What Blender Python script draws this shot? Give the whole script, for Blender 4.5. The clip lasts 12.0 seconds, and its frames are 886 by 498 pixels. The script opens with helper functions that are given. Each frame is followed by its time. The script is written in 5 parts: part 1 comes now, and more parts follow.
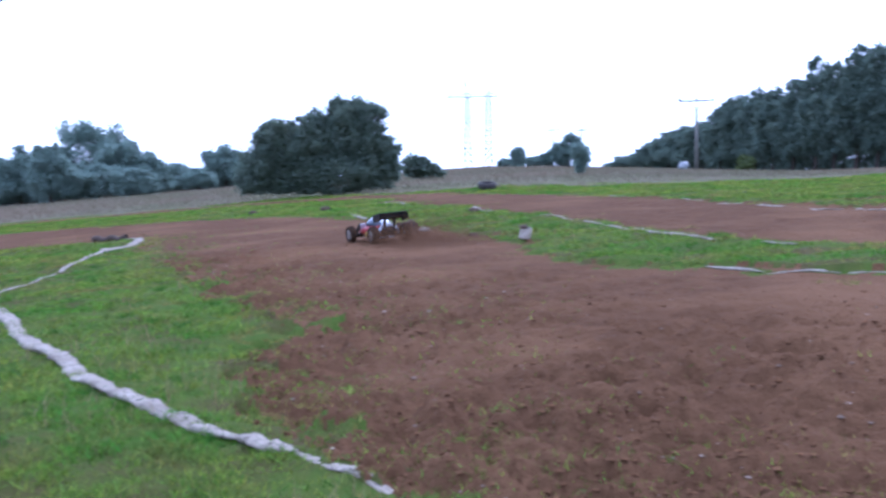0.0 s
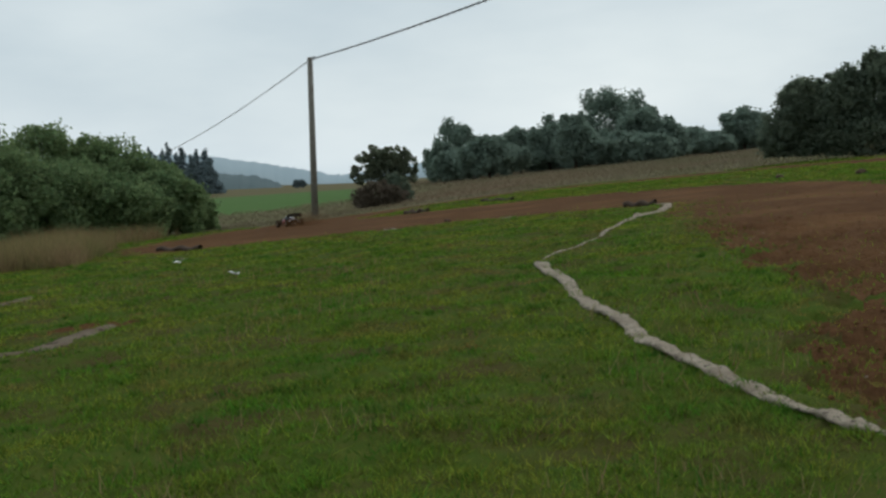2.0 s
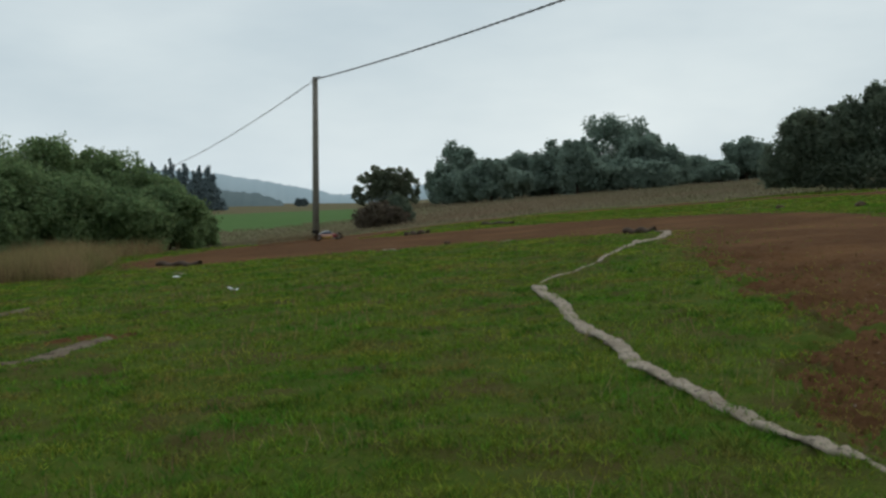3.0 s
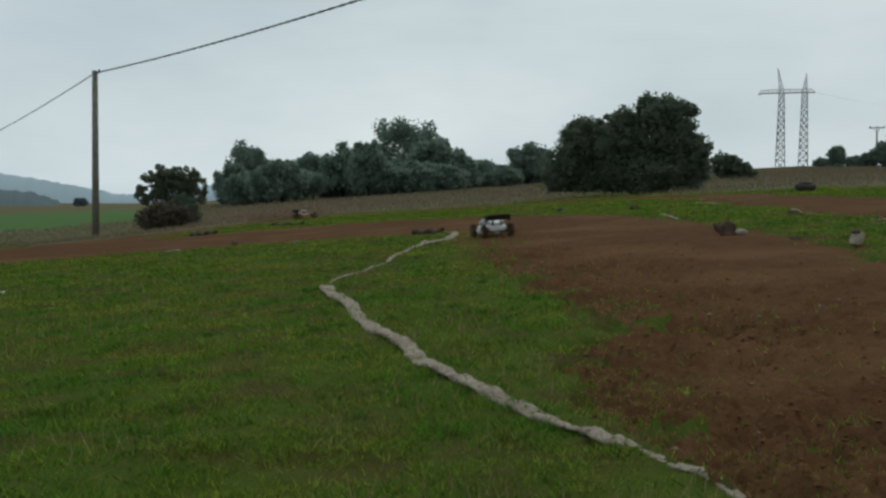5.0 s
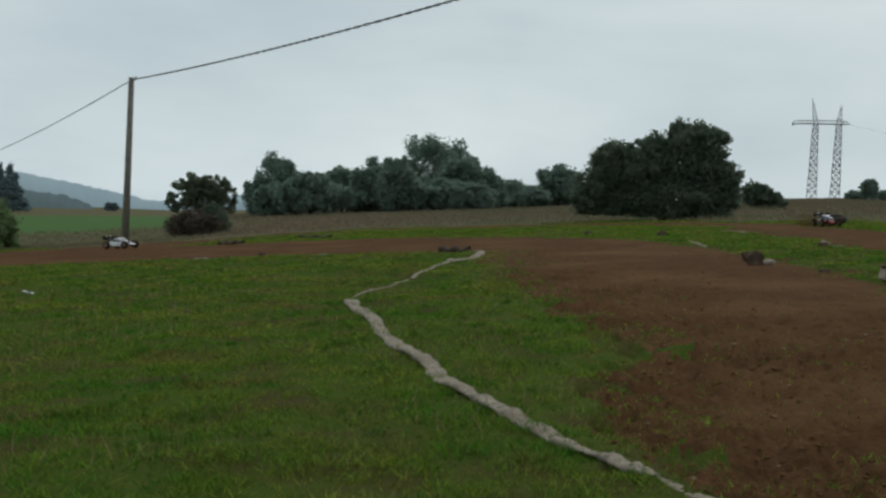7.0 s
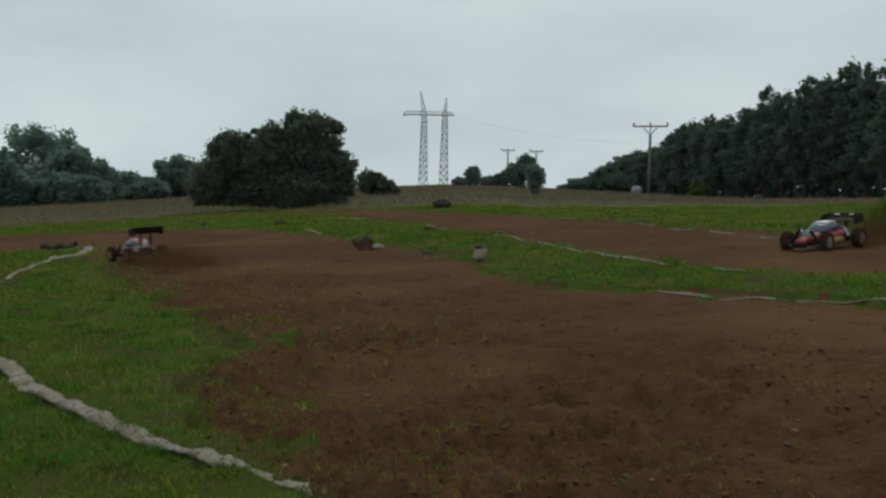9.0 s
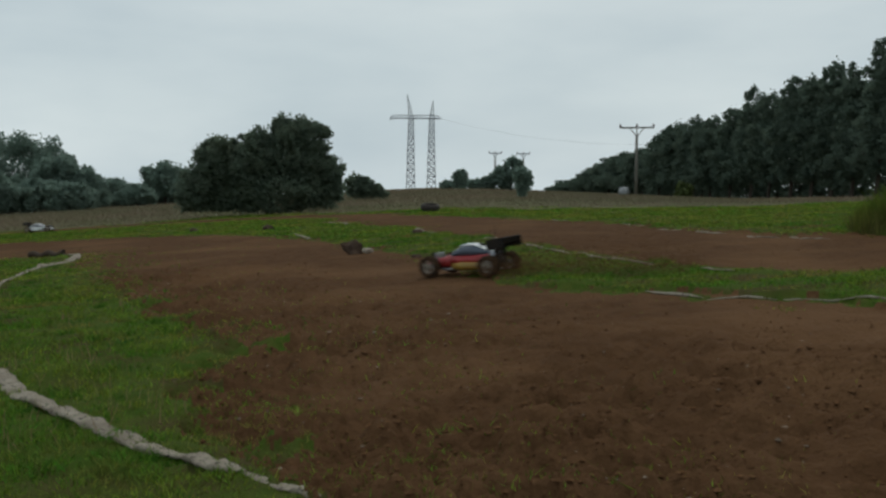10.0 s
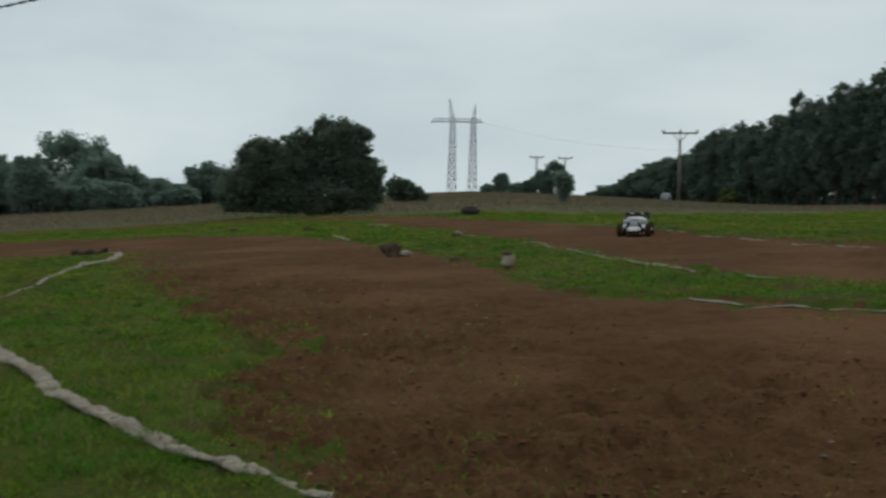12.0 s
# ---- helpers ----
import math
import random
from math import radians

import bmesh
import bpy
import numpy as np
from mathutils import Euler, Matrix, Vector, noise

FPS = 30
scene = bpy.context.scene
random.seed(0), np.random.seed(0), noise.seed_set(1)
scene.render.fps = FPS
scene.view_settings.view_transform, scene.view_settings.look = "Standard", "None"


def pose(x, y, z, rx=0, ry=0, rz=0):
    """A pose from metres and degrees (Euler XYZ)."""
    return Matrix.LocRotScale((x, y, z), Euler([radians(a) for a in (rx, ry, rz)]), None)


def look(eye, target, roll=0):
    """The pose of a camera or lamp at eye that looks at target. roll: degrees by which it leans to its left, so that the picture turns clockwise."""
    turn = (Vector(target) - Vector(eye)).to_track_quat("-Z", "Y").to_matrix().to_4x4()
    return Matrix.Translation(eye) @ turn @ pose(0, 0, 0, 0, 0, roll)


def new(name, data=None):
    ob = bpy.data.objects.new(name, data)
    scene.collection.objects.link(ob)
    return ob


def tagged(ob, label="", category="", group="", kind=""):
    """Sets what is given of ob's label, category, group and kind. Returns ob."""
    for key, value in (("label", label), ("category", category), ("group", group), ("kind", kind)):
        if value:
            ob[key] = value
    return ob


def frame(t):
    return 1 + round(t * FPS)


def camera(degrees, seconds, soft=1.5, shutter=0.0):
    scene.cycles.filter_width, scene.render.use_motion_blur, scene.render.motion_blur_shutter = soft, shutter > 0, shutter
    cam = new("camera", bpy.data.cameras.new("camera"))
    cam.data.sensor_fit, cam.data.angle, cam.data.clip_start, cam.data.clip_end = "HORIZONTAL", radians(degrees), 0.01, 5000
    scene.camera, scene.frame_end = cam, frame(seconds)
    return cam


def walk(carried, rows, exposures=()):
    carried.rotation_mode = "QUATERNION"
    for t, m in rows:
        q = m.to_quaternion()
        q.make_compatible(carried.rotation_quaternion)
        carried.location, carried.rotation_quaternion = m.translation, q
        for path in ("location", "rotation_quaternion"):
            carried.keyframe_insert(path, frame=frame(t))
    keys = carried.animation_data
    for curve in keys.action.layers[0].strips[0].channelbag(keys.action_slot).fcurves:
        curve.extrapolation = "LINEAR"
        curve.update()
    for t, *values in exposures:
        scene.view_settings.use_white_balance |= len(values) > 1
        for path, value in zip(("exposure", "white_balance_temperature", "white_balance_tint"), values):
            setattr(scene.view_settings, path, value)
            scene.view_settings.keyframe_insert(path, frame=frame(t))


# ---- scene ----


def view(x, y, z, heading, pitch, roll):
    """A camera pose from compass heading, pitch and roll in degrees."""
    return pose(x, y, z, 90 + pitch, 0, -heading) @ pose(0, 0, 0, 0, 0, roll)


cam = camera(46.14, 12.0, soft=2.6, shutter=0.2)
walk(cam, [
    (0, view(0.086, 0.057, 0.732, 0.60, -2.52, -0.58)),
    (0.5, view(0.046, 0.051, 0.746, -11.16, -2.95, -0.55)),
    (1, view(-0.006, 0.017, 0.756, -18.31, -2.69, -0.86)),
    (1.5, view(-0.043, -0.034, 0.759, -24.13, -2.91, -0.16)),
    (2, view(-0.063, -0.056, 0.764, -27.28, -4.04, -1.43)),
    (2.5, view(-0.058, -0.080, 0.764, -29.70, -2.75, -0.65)),
    (3, view(-0.033, -0.079, 0.757, -27.29, -2.81, 0.01)),
    (3.5, view(-0.025, -0.055, 0.751, -23.33, -2.82, 0.03)),
    (3.7, view(-0.047, -0.011, 0.750, -22.15, -2.81, 0.03)),
    (5.3, view(-0.031, -0.005, 0.731, -15.04, -2.66, 0.57)),
    (5.5, view(-0.029, -0.002, 0.730, -14.82, -2.69, 0.53)),
    (6, view(-0.036, 0.008, 0.734, -15.75, -2.26, -0.09)),
    (6.5, view(-0.034, -0.008, 0.736, -20.57, -2.36, 0.35)),
    (6.7, view(-0.034, -0.024, 0.739, -19.72, -1.94, 1.40)),
    (8.3, view(0.034, 0.033, 0.739, -1.85, -1.39, 1.41)),
    (8.5, view(0.047, 0.032, 0.739, 0.38, -1.39, 1.42)),
    (9, view(0.070, 0.040, 0.739, 3.20, -1.55, 1.11)),
    (9.5, view(0.071, 0.035, 0.739, 5.13, -1.48, 1.00)),
    (10, view(0.060, 0.022, 0.737, 3.84, -1.36, 0.46)),
    (10.5, view(0.043, -0.005, 0.742, 0.56, -1.11, -0.45)),
    (11, view(0.032, 0.001, 0.731, -6.08, -1.10, -1.75)),
    (11.5, view(0.045, -0.009, 0.736, -6.31, -1.43, -0.83)),
    (12, view(0.075, 0.084, 0.735, 1.63, -1.20, 1.21)),
], exposures=[(0, 1.66, 4750, 36), (0.5, 1.0, 5150, 24), (1.0, 0.55, 5950, 20), (1.5, 0.25, 6650, 14), (2.2, 0.10, 6600, 11),
              (3.7, 0.06, 6600, 10), (5.3, -0.08, 6550, 9), (6.7, -0.08, 6550, 9), (8.3, -0.2, 6500, 9), (10.0, -0.15, 6500, 9), (11.0, -0.06, 6500, 9), (12.0, -0.12, 6500, 9)])

# ---- overcast sky and a weak, wide sun ----
world = bpy.data.worlds.new("overcast")
scene.world = world
world.use_nodes = True
wn, wl = world.node_tree.nodes, world.node_tree.links
wn.clear()
w_out = wn.new("ShaderNodeOutputWorld")
w_bg = wn.new("ShaderNodeBackground")
w_sky = wn.new("ShaderNodeTexSky")
w_sky.sky_type, w_sky.sun_disc = "NISHITA", False
w_sky.sun_elevation, w_sky.sun_rotation = radians(48), radians(20)
w_sky.dust_density, w_sky.air_density = 4.0, 1.5
w_sky_k = wn.new("ShaderNodeMix")
w_sky_k.data_type, w_sky_k.blend_type = "RGBA", "MULTIPLY"
w_sky_k.inputs[0].default_value = 1.0
w_sky_k.inputs[7].default_value = (0.07, 0.07, 0.07, 1)
wl.new(w_sky.outputs[0], w_sky_k.inputs[6])
w_tc = wn.new("ShaderNodeTexCoord")
w_map = wn.new("ShaderNodeMapping")
w_map.inputs["Scale"].default_value = (1.6, 1.6, 5.0)
wl.new(w_tc.outputs["Generated"], w_map.inputs[0])
w_noise = wn.new("ShaderNodeTexNoise")
w_noise.inputs["Scale"].default_value, w_noise.inputs["Detail"].default_value = 1.6, 5
wl.new(w_map.outputs[0], w_noise.inputs["Vector"])
w_ramp = wn.new("ShaderNodeValToRGB")
w_ramp.color_ramp.elements[0].position, w_ramp.color_ramp.elements[1].position = 0.3, 0.72
w_ramp.color_ramp.elements[0].color = (0.47, 0.575, 0.64, 1)
w_ramp.color_ramp.elements[1].color = (0.68, 0.77, 0.80, 1)
wl.new(w_noise.outputs[0], w_ramp.inputs[0])
w_mix = wn.new("ShaderNodeMix")
w_mix.data_type = "RGBA"
w_mix.inputs[0].default_value = 0.88
wl.new(w_sky_k.outputs[2], w_mix.inputs[6])
wl.new(w_ramp.outputs[0], w_mix.inputs[7])
w_sep = wn.new("ShaderNodeSeparateXYZ")
wl.new(w_tc.outputs["Generated"], w_sep.inputs[0])
w_band = wn.new("ShaderNodeMapRange")
w_band.inputs[1].default_value, w_band.inputs[2].default_value = 0.02, 0.30
w_band.inputs[3].default_value, w_band.inputs[4].default_value = 1.16, 0.97
wl.new(w_sep.outputs[2], w_band.inputs[0])
w_bright = wn.new("ShaderNodeVectorMath")
w_bright.operation = "SCALE"
wl.new(w_mix.outputs[2], w_bright.inputs[0])
wl.new(w_band.outputs[0], w_bright.inputs["Scale"])
wl.new(w_bright.outputs[0], w_bg.inputs[0])
w_bg.inputs[1].default_value = 1.0
wl.new(w_bg.outputs[0], w_out.inputs[0])

sun = new("sun", bpy.data.lights.new("sun", "SUN"))
sun.data.energy, sun.data.angle, sun.data.color = 0.6, radians(25), (1.0, 0.96, 0.9)
sun.matrix_world = look((0, 0, 60), (-16, -45, 5))

# ---- materials ----
MATS = {}


def mat(name, base, rough=0.8, metal=0.0, second=None, scale=6.0, spread=0.5, bump=0.0, bump_scale=60.0, island=0.0,
        third=None, third_scale=0.5, spec=0.5, hue_random=0.0, thin=0.0, third_from=0.47, third_to=0.66):
    """A procedural surface: two noise scales mix base with second and third, with bump and an optional variation per piece."""
    if name in MATS:
        return MATS[name]
    m = bpy.data.materials.new(name)
    m.use_nodes = True
    n, l = m.node_tree.nodes, m.node_tree.links
    b = n["Principled BSDF"]
    b.inputs["Roughness"].default_value, b.inputs["Metallic"].default_value = rough, metal
    b.inputs["Specular IOR Level"].default_value = spec
    geo = n.new("ShaderNodeTexCoord")
    second = second or tuple(c * 0.7 for c in base)

    def blend(a_socket, a_colour, colour, at, lo, hi):
        t = n.new("ShaderNodeTexNoise")
        t.inputs["Scale"].default_value, t.inputs["Detail"].default_value = at, 4
        l.new(geo.outputs["Object"], t.inputs["Vector"])
        r = n.new("ShaderNodeMapRange")
        r.inputs[1].default_value, r.inputs[2].default_value = lo, hi
        l.new(t.outputs[0], r.inputs[0])
        x = n.new("ShaderNodeMix")
        x.data_type = "RGBA"
        l.new(r.outputs[0], x.inputs[0])
        if a_socket:
            l.new(a_socket, x.inputs[6])
        else:
            x.inputs[6].default_value = (*a_colour, 1)
        x.inputs[7].default_value = (*colour, 1)
        return x.outputs[2]

    col = blend(None, base, second, scale, 0.5 - 0.3 * spread, 0.5 + 0.3 * spread)
    if third:
        col = blend(col, None, third, third_scale, third_from, third_to)
    if island:
        g = n.new("ShaderNodeNewGeometry")
        r = n.new("ShaderNodeMapRange")
        r.inputs[3].default_value, r.inputs[4].default_value = 1 - island, 1 + island
        l.new(g.outputs["Random Per Island"], r.inputs[0])
        h = n.new("ShaderNodeHueSaturation")
        l.new(col, h.inputs["Color"])
        l.new(r.outputs[0], h.inputs["Value"])
        if hue_random:
            r2 = n.new("ShaderNodeMapRange")
            r2.inputs[3].default_value, r2.inputs[4].default_value = 0.5 - hue_random, 0.5 + hue_random
            mt = n.new("ShaderNodeMath")
            mt.operation = "FRACT"
            mu = n.new("ShaderNodeMath")
            mu.operation = "MULTIPLY"
            mu.inputs[1].default_value = 7.31
            l.new(g.outputs["Random Per Island"], mu.inputs[0])
            l.new(mu.outputs[0], mt.inputs[0])
            l.new(mt.outputs[0], r2.inputs[0])
            l.new(r2.outputs[0], h.inputs["Hue"])
        col = h.outputs[0]
    l.new(col, b.inputs["Base Color"])
    if bump:
        t = n.new("ShaderNodeTexNoise")
        t.inputs["Scale"].default_value, t.inputs["Detail"].default_value = bump_scale, 5
        l.new(geo.outputs["Object"], t.inputs["Vector"])
        bp = n.new("ShaderNodeBump")
        bp.inputs["Strength"].default_value, bp.inputs["Distance"].default_value = bump, 0.02
        l.new(t.outputs[0], bp.inputs["Height"])
        l.new(bp.outputs[0], b.inputs["Normal"])
    if thin:
        tr = n.new("ShaderNodeBsdfTranslucent")
        l.new(col, tr.inputs["Color"])
        mx = n.new("ShaderNodeMixShader")
        mx.inputs[0].default_value = thin
        l.new(b.outputs[0], mx.inputs[1])
        l.new(tr.outputs[0], mx.inputs[2])
        l.new(mx.outputs[0], n["Material Output"].inputs[0])
    MATS[name] = m
    return m


GRASS_SOIL = mat("lawn", (0.050, 0.090, 0.012), 0.95, second=(0.078, 0.094, 0.018), scale=13, third=(0.074, 0.060, 0.022), third_scale=2.4, bump=0.6, bump_scale=90, spec=0.03)
FIELD = mat("dry_field", (0.140, 0.118, 0.070), 0.95, second=(0.105, 0.112, 0.050), scale=0.5, third=(0.16, 0.120, 0.078), third_scale=0.07, bump=0.3, bump_scale=20, spec=0.02)
CROP = mat("crop", (0.075, 0.14, 0.045), 0.95, second=(0.085, 0.15, 0.05), scale=0.3, spec=0.02)
DIRT = mat("bare_soil", (0.111, 0.0565, 0.0265), 0.95, second=(0.086, 0.0430, 0.0200), scale=7, third=(0.142, 0.074, 0.035), third_scale=0.7, bump=1.0, bump_scale=38, spec=0.03)
CLOD = mat("clods", (0.145, 0.073, 0.034), 0.95, second=(0.115, 0.057, 0.027), scale=30, island=0.22, bump=0.5, spec=0.03)
PEBBLE = mat("pebbles", (0.27, 0.20, 0.15), 0.85, second=(0.18, 0.13, 0.09), scale=30, island=0.35, spec=0.1)
BLADE = mat("grass_blades", (0.070, 0.184, 0.018), 0.9, second=(0.205, 0.242, 0.034), scale=1.5, island=0.7, hue_random=0.035, third=(0.225, 0.165, 0.055), third_scale=2.1, third_from=0.53, third_to=0.70, spec=0.04, thin=0.35)
WEED = mat("weed_leaves", (0.040, 0.115, 0.014), 0.8, second=(0.075, 0.160, 0.018), scale=3, island=0.4, hue_random=0.02, spec=0.1, thin=0.35)
MUD = mat("dry_mud", (0.19, 0.155, 0.118), 0.95, second=(0.12, 0.09, 0.062), scale=7, third=(0.05, 0.035, 0.022), third_scale=16, third_from=0.56, third_to=0.64, bump=0.8, bump_scale=40, spec=0.03)
STRAW = mat("dry_stalks", (0.30, 0.21, 0.115), 0.9, second=(0.19, 0.18, 0.07), scale=0.7, island=0.3, hue_random=0.02, spec=0.05, thin=0.3)
FIELD_BLADE = mat("field_stalks", (0.200, 0.160, 0.112), 0.95, second=(0.150, 0.148, 0.082), scale=0.35, island=0.1, third=(0.24, 0.175, 0.12), third_scale=0.06, spec=0.02, thin=0.3)
# Oak green raised above natural leaves to take in haze.
LEAF_OAK = mat("oak_leaves", (0.142, 0.184, 0.134), 0.85, second=(0.170, 0.208, 0.144), scale=1.2, island=0.15, hue_random=0.02, spec=0.08, thin=0.62)
LEAF_BUSH = mat("shrub_leaves", (0.170, 0.250, 0.118), 0.85, second=(0.200, 0.275, 0.125), scale=0.8, island=0.3, hue_random=0.02, spec=0.08, thin=0.55)
LEAF_FRUIT = mat("fruit_tree_leaves", (0.140, 0.168, 0.115), 0.85, second=(0.165, 0.19, 0.125), scale=1.2, island=0.3, spec=0.08, thin=0.55)
# Leaf green greyed and lightened; haze is mixed into the colour.
LEAF_HAZY = mat("hazy_far_leaves", (0.205, 0.275, 0.225), 0.9, second=(0.230, 0.298, 0.240), scale=0.5, island=0.12, spec=0.03, thin=0.55)
# Needle green lifted and blued, with haze in the base colour.
NEEDLE = mat("pine_needles", (0.118, 0.162, 0.126), 0.9, second=(0.142, 0.182, 0.134), scale=0.7, island=0.15, spec=0.04, thin=0.5)
BARK = mat("bark", (0.075, 0.06, 0.048), 0.95, second=(0.05, 0.04, 0.032), scale=8, bump=0.8, bump_scale=25, spec=0.1)
HOSE = mat("worn_canvas_hose", (0.37, 0.315, 0.245), 0.9, second=(0.24, 0.195, 0.145), scale=14, third=(0.05, 0.04, 0.033), third_scale=60, third_from=0.585, third_to=0.66, bump=0.5, bump_scale=140, spec=0.1)
RUBBER = mat("black_rubber", (0.018, 0.017, 0.016), 0.75, second=(0.05, 0.035, 0.025), scale=25, bump=0.3, spec=0.3)
TYRE = mat("dusty_tyre", (0.03, 0.022, 0.017), 0.95, second=(0.075, 0.04, 0.02), scale=35, spec=0.05)
STONE = mat("pale_stone", (0.40, 0.34, 0.27), 0.9, second=(0.26, 0.20, 0.15), scale=14, bump=0.6, bump_scale=50, spec=0.2)
DARK_STONE = mat("dark_stone", (0.07, 0.045, 0.034), 0.9, second=(0.12, 0.075, 0.05), scale=14, bump=0.6, bump_scale=50, spec=0.25)
WOOD = mat("weathered_wood", (0.20, 0.185, 0.155), 0.9, second=(0.15, 0.135, 0.112), scale=6, bump=0.5, bump_scale=40, spec=0.2)
BOARD = mat("muddy_pipe", (0.055, 0.040, 0.030), 0.9, second=(0.10, 0.072, 0.052), scale=9, bump=0.4, spec=0.2)
STEEL = mat("galvanised_steel", (0.115, 0.125, 0.14), 0.6, metal=0.0, second=(0.09, 0.10, 0.11), scale=2)
CABLE = mat("cable", (0.14, 0.145, 0.15), 0.6, second=(0.10, 0.105, 0.11), scale=5)
CERAMIC = mat("brown_ceramic", (0.10, 0.06, 0.045), 0.3)
# Pale blue base colour stands in for haze over the far hills.
HAZY_HILL = mat("hazy_hill_woods", (0.36, 0.44, 0.475), 1.0, second=(0.325, 0.405, 0.44), scale=0.012, spec=0.0)
# Spruce colour lightened and blued to include the valley haze.
HAZY_FARWOOD = mat("hazy_far_spruce", (0.14, 0.18, 0.185), 1.0, second=(0.12, 0.158, 0.165), scale=0.05, spec=0.0)
PAPER = mat("paper", (0.72, 0.72, 0.70), 0.8)
WRAP = mat("bale_wrap", (0.32, 0.33, 0.33), 0.5)
RED = mat("red_lexan", (0.36, 0.022, 0.026), 0.35, second=(0.27, 0.026, 0.022), scale=12)
ORANGE = mat("orange_lexan", (0.55, 0.17, 0.07), 0.3, second=(0.45, 0.13, 0.06), scale=12)
WHITE = mat("white_lexan", (0.74, 0.74, 0.73), 0.25, second=(0.62, 0.60, 0.57), scale=12)
PINK = mat("salmon_lexan", (0.50, 0.26, 0.20), 0.35, second=(0.42, 0.20, 0.15), scale=12)
YELLOW = mat("yellow_lexan", (0.36, 0.22, 0.03), 0.35, second=(0.25, 0.14, 0.03), scale=12)
BLACK = mat("black_plastic", (0.014, 0.013, 0.012), 0.75, second=(0.03, 0.022, 0.016), scale=20, spec=0.15)
GLASS = mat("smoked_window", (0.07, 0.085, 0.11), 0.08, second=(0.09, 0.10, 0.125), scale=6)
RIM = mat("white_nylon", (0.30, 0.26, 0.21), 0.7, second=(0.14, 0.10, 0.07), scale=25)
ALLOY = mat("alloy", (0.55, 0.56, 0.58), 0.35, metal=1.0)

# ---- building helpers ----


def part(name, bm, material, parent=None, label="", smooth=False):
    """Links a bmesh as one mesh object, under a thing or part when a parent is given."""
    me = bpy.data.meshes.new(name)
    bm.to_mesh(me)
    bm.free()
    for m in material if isinstance(material, (list, tuple)) else (material,):
        me.materials.append(m)
    if smooth:
        me.polygons.foreach_set("use_smooth", [True] * len(me.polygons))
    ob = new(name, me)
    if parent:
        ob.parent = parent
    if label:
        ob["label"] = label
    return ob


def raw(name, verts, faces, material, parent=None, smooth=False):
    """Links vertex and face arrays as one mesh object."""
    me = bpy.data.meshes.new(name)
    verts, faces = np.asarray(verts, dtype=np.float32), np.asarray(faces, dtype=np.int32)
    k = faces.shape[1]
    me.vertices.add(len(verts))
    me.vertices.foreach_set("co", verts.ravel())
    me.loops.add(faces.size)
    me.loops.foreach_set("vertex_index", faces.ravel())
    me.polygons.add(len(faces))
    me.polygons.foreach_set("loop_start", np.arange(0, faces.size, k, dtype=np.int32))
    me.polygons.foreach_set("loop_total", np.full(len(faces), k, dtype=np.int32))
    me.update(calc_edges=True)
    me.materials.append(material)
    me.polygons.foreach_set("use_smooth", np.full(len(faces), smooth))
    ob = new(name, me)
    if parent:
        ob.parent = parent
    return ob


def empty(name, m):
    ob = new(name)
    ob.matrix_basis = m
    return ob


def box(bm, cx, cy, cz, sx, sy, sz, bevel=0.0, turn=None):
    r = bmesh.ops.create_cube(bm, size=1)
    m = Matrix.Translation((cx, cy, cz)) @ (turn or Matrix()) @ Matrix.Diagonal((sx, sy, sz, 1))
    bmesh.ops.transform(bm, matrix=m, verts=r["verts"])
    if bevel:
        es = list({e for v in r["verts"] for e in v.link_edges})
        bmesh.ops.bevel(bm, geom=es, offset=bevel, segments=2, affect="EDGES", profile=0.6)


def rod(bm, a, b, r0, r1=None, seg=8):
    a, b = Vector(a), Vector(b)
    d = b - a
    r = bmesh.ops.create_cone(bm, cap_ends=True, segments=seg, radius1=r0, radius2=r0 if r1 is None else r1, depth=d.length)
    bmesh.ops.transform(bm, matrix=Matrix.Translation((a + b) / 2) @ d.to_track_quat("Z", "Y").to_matrix().to_4x4(), verts=r["verts"])


def lump(bm, c, r, squash=(1, 1, 1), rough=0.25, sub=2, seed=0):
    q = bmesh.ops.create_icosphere(bm, subdivisions=sub, radius=1)
    for v in q["verts"]:
        k = 1 + rough * noise.noise(v.co * 1.7 + Vector((seed, 3.1 * seed, 0)))
        v.co = Vector(c) + Vector((v.co.x * squash[0], v.co.y * squash[1], v.co.z * squash[2])) * (r * k)


# ---- lie of the land ----
EYE = 0.736


def vnoise(x, y, seed=0):
    """Smooth value noise on arrays, about -1 to 1."""
    xi, yi = np.floor(x), np.floor(y)
    fx, fy = x - xi, y - yi
    fx, fy = fx * fx * (3 - 2 * fx), fy * fy * (3 - 2 * fy)

    def h(a, b):
        s = np.sin(a * 127.1 + b * 311.7 + seed * 74.7) * 43758.5453
        return 2 * (s - np.floor(s)) - 1
    return (h(xi, yi) * (1 - fx) + h(xi + 1, yi) * fx) * (1 - fy) + (h(xi, yi + 1) * (1 - fx) + h(xi + 1, yi + 1) * fx) * fy


def fbm(x, y, seed=0, octaves=4):
    s, a = 0, 0.5
    for o in range(octaves):
        s = s + a * vnoise(x, y, seed + o * 13)
        x, y, a = x * 2.03, y * 2.03, a * 0.5
    return s


